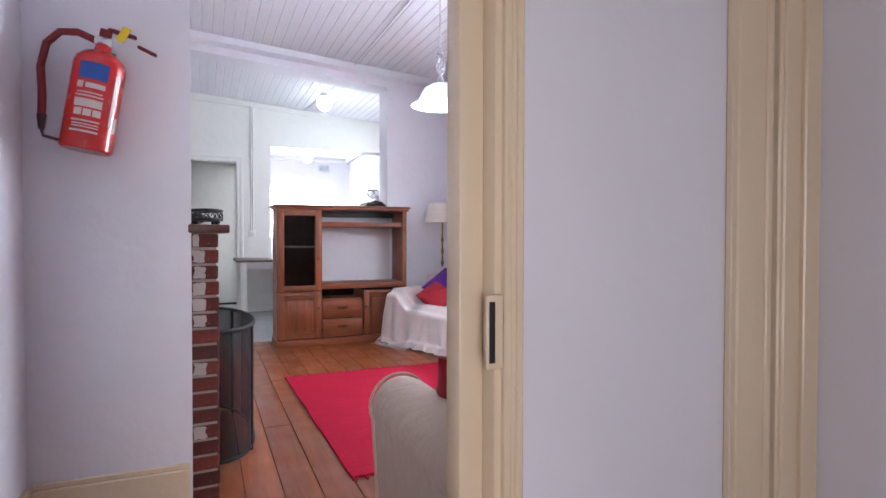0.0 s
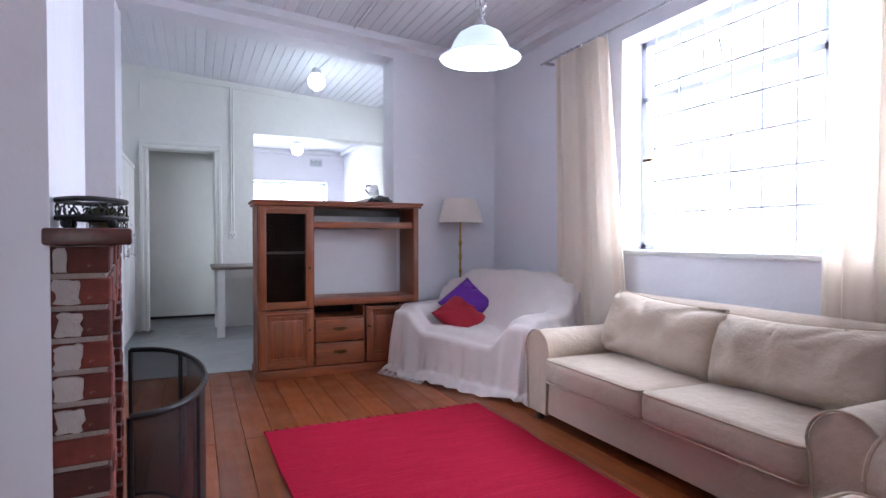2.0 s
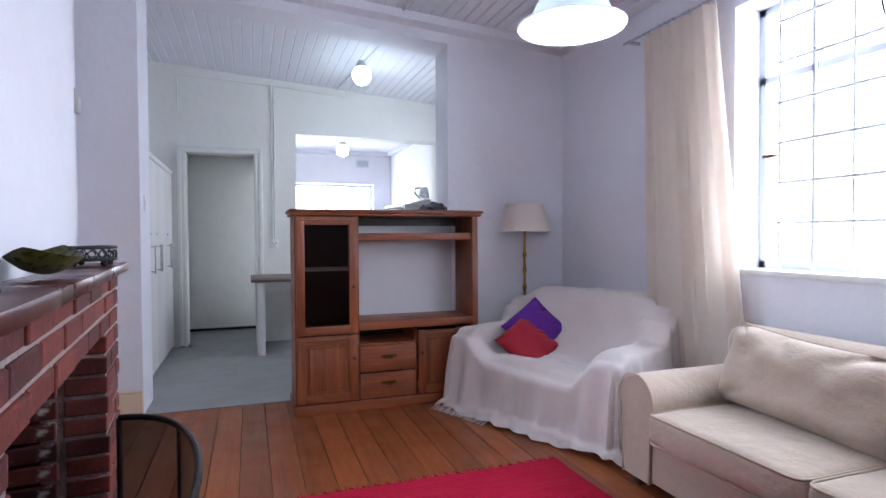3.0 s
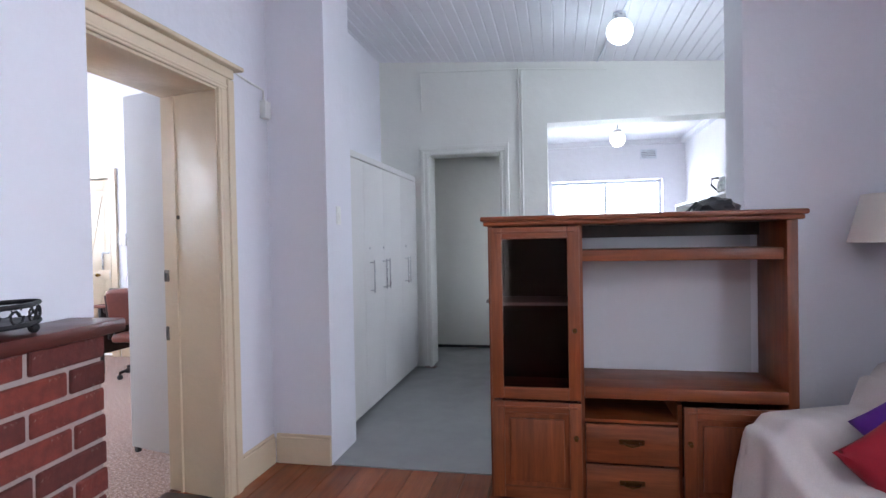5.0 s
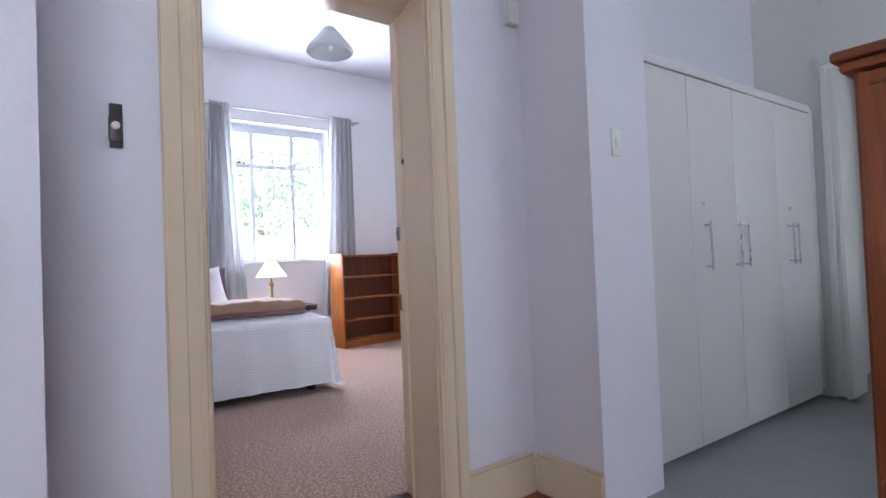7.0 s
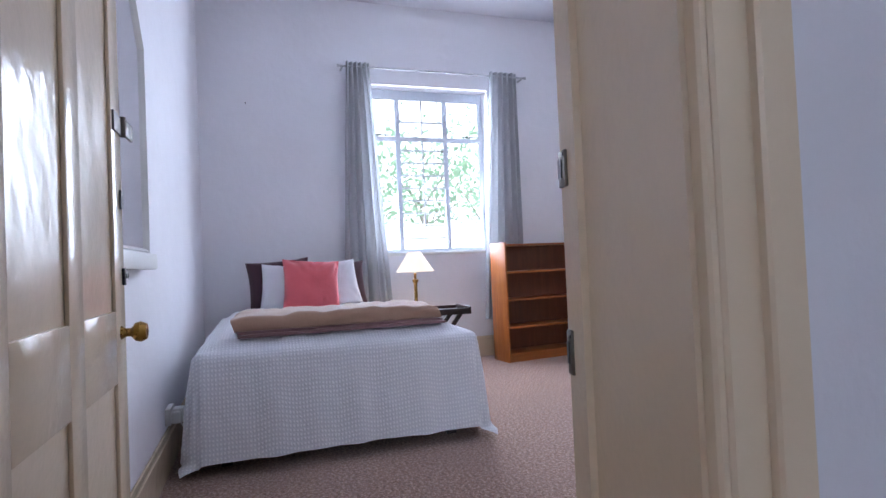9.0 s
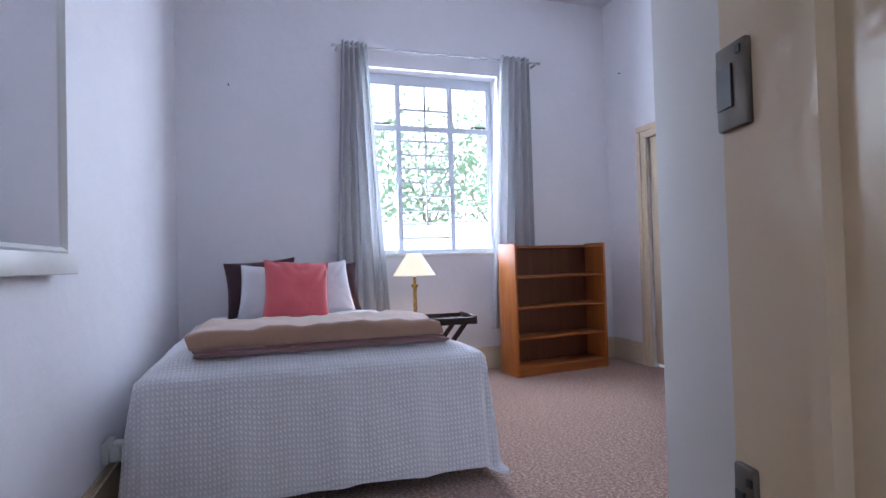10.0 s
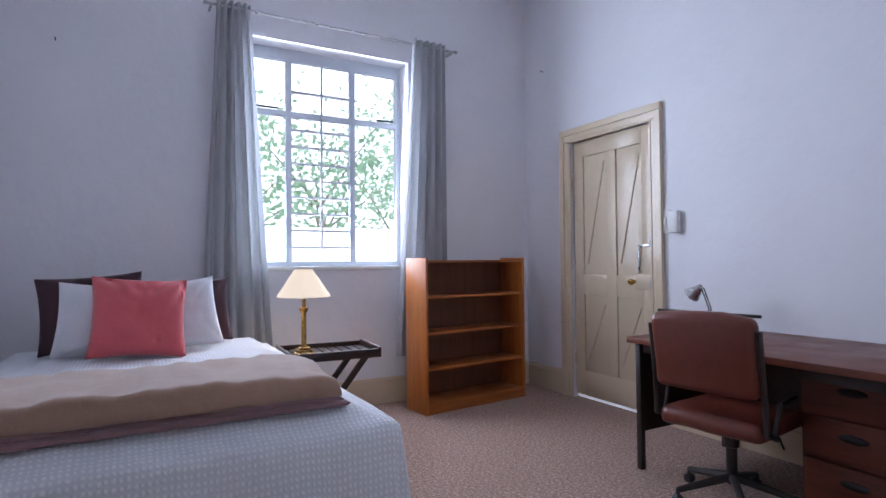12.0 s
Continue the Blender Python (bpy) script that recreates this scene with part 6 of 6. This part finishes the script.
for i in range(6):
    bm.faces.new((a[i], a[(i + 1) % 6], b[(i + 1) % 6], b[i]))
part("glass", bm, MIRROR, mr, "mirror glass", smooth=0)
bm = bmesh.new()
for i in range(6):
    (x0, z0), (x1, z1) = mirror_outline[i], mirror_outline[(i + 1) % 6]
    d_ = Vector((x1 - x0, 0, z1 - z0)).normalized()
    rod(bm, Vector((x0, BS + 0.022, z0)) - d_ * 0.01, Vector((x1, BS + 0.022, z1)) + d_ * 0.01, 0.022, 4)
box(bm, -2.855, -1.995, BS + 0.002, BS + 0.07, 1.10, 1.17, 0.006, 2)
part("frame", bm, WHITE_GLOSS, mr)
wd = thing("wardrobe", "tall plain white wardrobe with one door standing open", "wardrobe")
part("wardrobe_body", boxes((-1.42, -0.94, 6.78, 7.9, 0.0, 2.43), bevel=0.004), SATIN, wd)
wm = pose(-0.955, 6.44, 0, 0, 0, 166)
part("open_door", boxes((0, 0.635, 0, 0.03, 0.035, 2.435), bevel=0.003, m=wm), SATIN, wd, "plain white door standing open")
part("foot", boxes((0.58, 0.61, 0.0, 0.03, 0.0, 0.035), (0.02, 0.05, 0.0, 0.03, 0.0, 0.035), m=wm), BLACK, wd)
pl = thing("plug_adapter", "white plug adapters on the skirting with a hanging cable", "plug")
part("socket_plate", boxes((-3.53, -3.38, BS, BS + 0.03, 0.25, 0.34), bevel=0.004), PLASTIC, pl)
part("adapter", boxes((-3.50, -3.43, BS + 0.03, BS + 0.09, 0.25, 0.33), (-3.42, -3.39, BS + 0.03, BS + 0.075, 0.255, 0.32), bevel=0.008), PLASTIC, pl)
bm = bmesh.new()
tube(bm, [(-3.46, BS + 0.09, 0.27), (-3.44, BS + 0.13, 0.20), (-3.40, BS + 0.12, 0.10), (-3.36, BS + 0.10, 0.02), (-3.30, BS + 0.12, 0.006)], 0.004, 6)
tube(bm, [(-3.40, BS + 0.07, 0.27), (-3.36, BS + 0.11, 0.22), (-3.33, BS + 0.12, 0.12), (-3.38, BS + 0.1, 0.02)], 0.004, 6)
part("cable", bm, PLASTIC, pl)
bp = thing("ceiling_pendant", "white glass cone pendant light on a short flex", "pendant light", pose(-3.29, 6.93, 0))
OPAL = Nodes("opal_cone_glass").done(rgb(226, 228, 232), None, 0.25, Transmission_Weight=0.25)
part("shade", lathe(bmesh.new(), [(0.02, 3.31), (0.05, 3.305), (0.20, 3.12), (0.215, 3.08), (0.20, 3.06), (0.195, 3.066), (0.205, 3.085), (0.19, 3.115), (0.045, 3.295)], seg=36), OPAL, bp, "white glass cone shade", smooth=60)
part("bulb", lathe(bmesh.new(), [(0, 3.09), (0.02, 3.10), (0.03, 3.13), (0.015, 3.18), (0.015, 3.24), (0, 3.24)], seg=14), PLASTIC, bp)
part("bulb_holder", lathe(bmesh.new(), [(0, 3.17), (0.022, 3.17), (0.022, 3.28), (0, 3.28)], seg=14), BLACK, bp)
part("flex", rod(bmesh.new(), (0, 0, 3.28), (0, 0, 3.902), 0.004, 6), PLASTIC, bp)
for p, q in (((BX - 0.002, 5.48, 2.74), (BX + 0.03, 5.48, 2.748)), ((-5.58, BN + 0.002, 3.06), (-5.58, BN - 0.03, 3.068))):
    bm = bmesh.new()
    rod(bm, p, q, 0.004, 6)
    tagged(part("wall_nail", bm, IRON), "small dark nail in the bare wall", "nail")

# ---- outside ----
structure("ground", boxes((-60, -0.001 + BX - 0.4, -60, 60, -0.6, -0.25)), paint("garden_soil", rgb(120, 116, 92), 0.95, 0.3), "")
SKYGLOW = glow("bright_overcast_sky", (0.93, 0.97, 1.0), 6.0)
structure("backdrop_west", boxes((-24.2, -24, -14, 32, -1, 26)), SKYGLOW)
structure("backdrop_east", boxes((5.2, 5.3, -4, 30, -1, 12)), glow("bright_white_sky", (0.95, 0.98, 1.0), 4.5))
structure("backdrop_north", boxes((-4, 8, 15.4, 15.5, -1, 9)), SKYGLOW)
# Added glowing slab gives the overexposed white low in the bedroom window.
structure("backdrop_garden_glow", boxes((-8.3, -8.1, 2, 13, -0.26, 1.66)), glow("overexposed_glow", (0.97, 0.98, 1.0), 3.0))
leaf_nodes = Nodes("garden_leaf")
_geo = leaf_nodes.nt.nodes.new("ShaderNodeNewGeometry")
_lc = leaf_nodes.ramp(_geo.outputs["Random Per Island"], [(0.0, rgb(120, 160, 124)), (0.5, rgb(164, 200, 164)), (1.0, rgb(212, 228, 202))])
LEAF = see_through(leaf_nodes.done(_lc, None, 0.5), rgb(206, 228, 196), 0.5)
BARK = paint("bark", rgb(168, 158, 142), 0.9, 0.3, 0.6, 30.0)


def tree(x, y, h, seed, n=1000, spread=1.3):
    rr = random.Random(seed)
    th = thing("garden_tree", "leafy green garden tree outside the bedroom window", "tree", pose(x, y, -0.25), "garden trees")
    bm = bmesh.new()
    rod(bm, (0, 0, 0), (0.1, 0.05, h * 0.55), 0.09, 8, 0.06)
    tips = []
    for i in range(9):
        a, z = rr.uniform(0, 6.28), h * rr.uniform(0.25, 0.6)
        t = Vector((spread * rr.uniform(0.5, 1) * math.cos(a), spread * rr.uniform(0.5, 1) * math.sin(a), z + h * rr.uniform(0.1, 0.4)))
        rod(bm, (0.05, 0.02, z), t, 0.028, 6, 0.008)
        tips.append(t)
    part("trunk", bm, BARK, th)
    bm = bmesh.new()
    for i in range(n):
        c = rr.choice(tips) + Vector((rr.gauss(0, 0.38), rr.gauss(0, 0.38), rr.gauss(0, 0.38)))
        d = Vector((rr.gauss(0, 1), rr.gauss(0, 1), rr.gauss(0, 0.7))).normalized()
        s = d.orthogonal().normalized()
        L, w = rr.uniform(0.09, 0.17), rr.uniform(0.025, 0.05)
        v = [bm.verts.new(c), bm.verts.new(c + d * L * 0.5 + s * w), bm.verts.new(c + d * L), bm.verts.new(c + d * L * 0.5 - s * w)]
        bm.faces.new(v)
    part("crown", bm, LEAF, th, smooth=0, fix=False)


for i, (x, y, h) in enumerate(((-10.2, 5.6, 3.9), (-10.6, 7.2, 3.6), (-10.4, 8.6, 4.1), (-10.8, 10.2, 3.9), (-11.6, 11.8, 4.4))):
    tree(x, y, h, 20 + i)

# ---- floorboards and bricks ----
rnd = random.Random(11)
floor_1 = thing("floor_living", "varnished red-brown pine floorboards", "floor", kind="structure")
PW = 0.165
x = -0.9
while x < 3.46:
    cuts = [-1.7, rnd.uniform(0.2, 1.6), rnd.uniform(2.6, 4.8), 6.555] if rnd.random() < 0.6 else [-1.7, rnd.uniform(1.2, 3.6), 6.555]
    if x > 1.7:
        cuts = [1.0] + [c for c in cuts if c > 1.2]
    for y0, y1 in zip(cuts, cuts[1:]):
        bm = bmesh.new()
        box(bm, x + 0.0018, x + PW - 0.0018, y0 + 0.001, y1 - 0.001, -0.022, 0.0, 0.002, 1)
        o = Vector((rnd.uniform(-5, 5), rnd.uniform(-5, 5), 0))
        ob = part("plank", bm, PINE, floor_1)
        ob.data.transform(Matrix.Translation(-o))
        ob.location = o
    x += PW

brick_shapes = {}


def brick(w, d, h, at):
    """One brick of depth d (x), length w (y), height h, corner at the given place in the fireplace."""
    key = (round(w, 3), round(d, 3), round(h, 3))
    if key not in brick_shapes:
        bm = bmesh.new()
        box(bm, 0, d, 0, w, 0, h, 0.004, 1)
        for v in bm.verts:
            v.co += 0.0022 * Vector((noise.noise(v.co * 31), noise.noise(v.co * 29 + Vector((3, 1, 0))), 0.6 * noise.noise(v.co * 37)))
        ob = part("brick", bm, BRICK, fp)
        brick_shapes[key] = ob.data
    else:
        ob = new("brick", brick_shapes[key])
        ob.parent = fp
    ob.location = Vector(at) + Vector((rnd.uniform(-0.004, 0.005), rnd.uniform(-0.002, 0.002), 0))


BHT = C - 0.012
for c in range(17):
    z = 0.005 + c * C
    if c < 14:
        spans = [(0.0, 0.22), (0.23, 0.35)] if c % 2 == 0 else [(0.0, 0.105), (0.115, 0.345)]
        for a, b in spans:
            brick(b - a, 0.13, BHT, (-0.13, a, z))
            brick(b - a, 0.13, BHT, (-0.13, FL - b, z))
        brick(0.105, 0.22, BHT, (-0.37, FL - 0.355, z))
        brick(0.105, 0.22, BHT, (-0.37, 0.24, z))
    else:
        y = 0.0
        first = 0.22 if c % 2 == 0 else 0.105
        while y < FL - 0.03:
            L = min(first, FL - y)
            if FL - y - L < 0.05:
                L = FL - y
            brick(L, 0.13, BHT, (-0.13, y, z))
            y += L + 0.010
            first = 0.22

# limewash left on the back halves of the south-end bricks
LIME = paint("old_limewash", rgb(196, 186, 182), 0.9, 0.35, 0.6, 30.0, 200.0)
for c in range(17):
    if c not in (0, 1, 2, 3, 4, 5, 8, 12):
        continue
    bm = bmesh.new()
    z0, seed = 0.005 + (16 - c) * C, c * 1.7
    w = 0.05 if c else 0.025
    ring = []
    for k in range(20):
        a = 2 * math.pi * k / 20
        u = max(-1, min(1, 1.3 * math.cos(a))) * (1 + 0.5 * noise.noise(Vector((math.cos(a) * 2, math.sin(a) * 2, seed))))
        v = max(-0.9, min(0.9, 1.3 * math.sin(a))) * (1 + 0.2 * noise.noise(Vector((math.cos(a) * 2, seed, math.sin(a) * 2))))
        ring.append((-0.103 + w / 2 * (u + 1), z0 + BHT / 2 + BHT / 2 * v))
    front = [bm.verts.new((x, -0.0075, z)) for x, z in ring]
    back = [bm.verts.new((x, 0.002, z)) for x, z in ring]
    bm.faces.new(front)
    bm.faces.new(back[::-1])
    for k in range(20):
        bm.faces.new((front[k], front[(k + 1) % 20], back[(k + 1) % 20], back[k]))
    part("limewash_patch", bm, LIME, fp, "flaking white limewash")
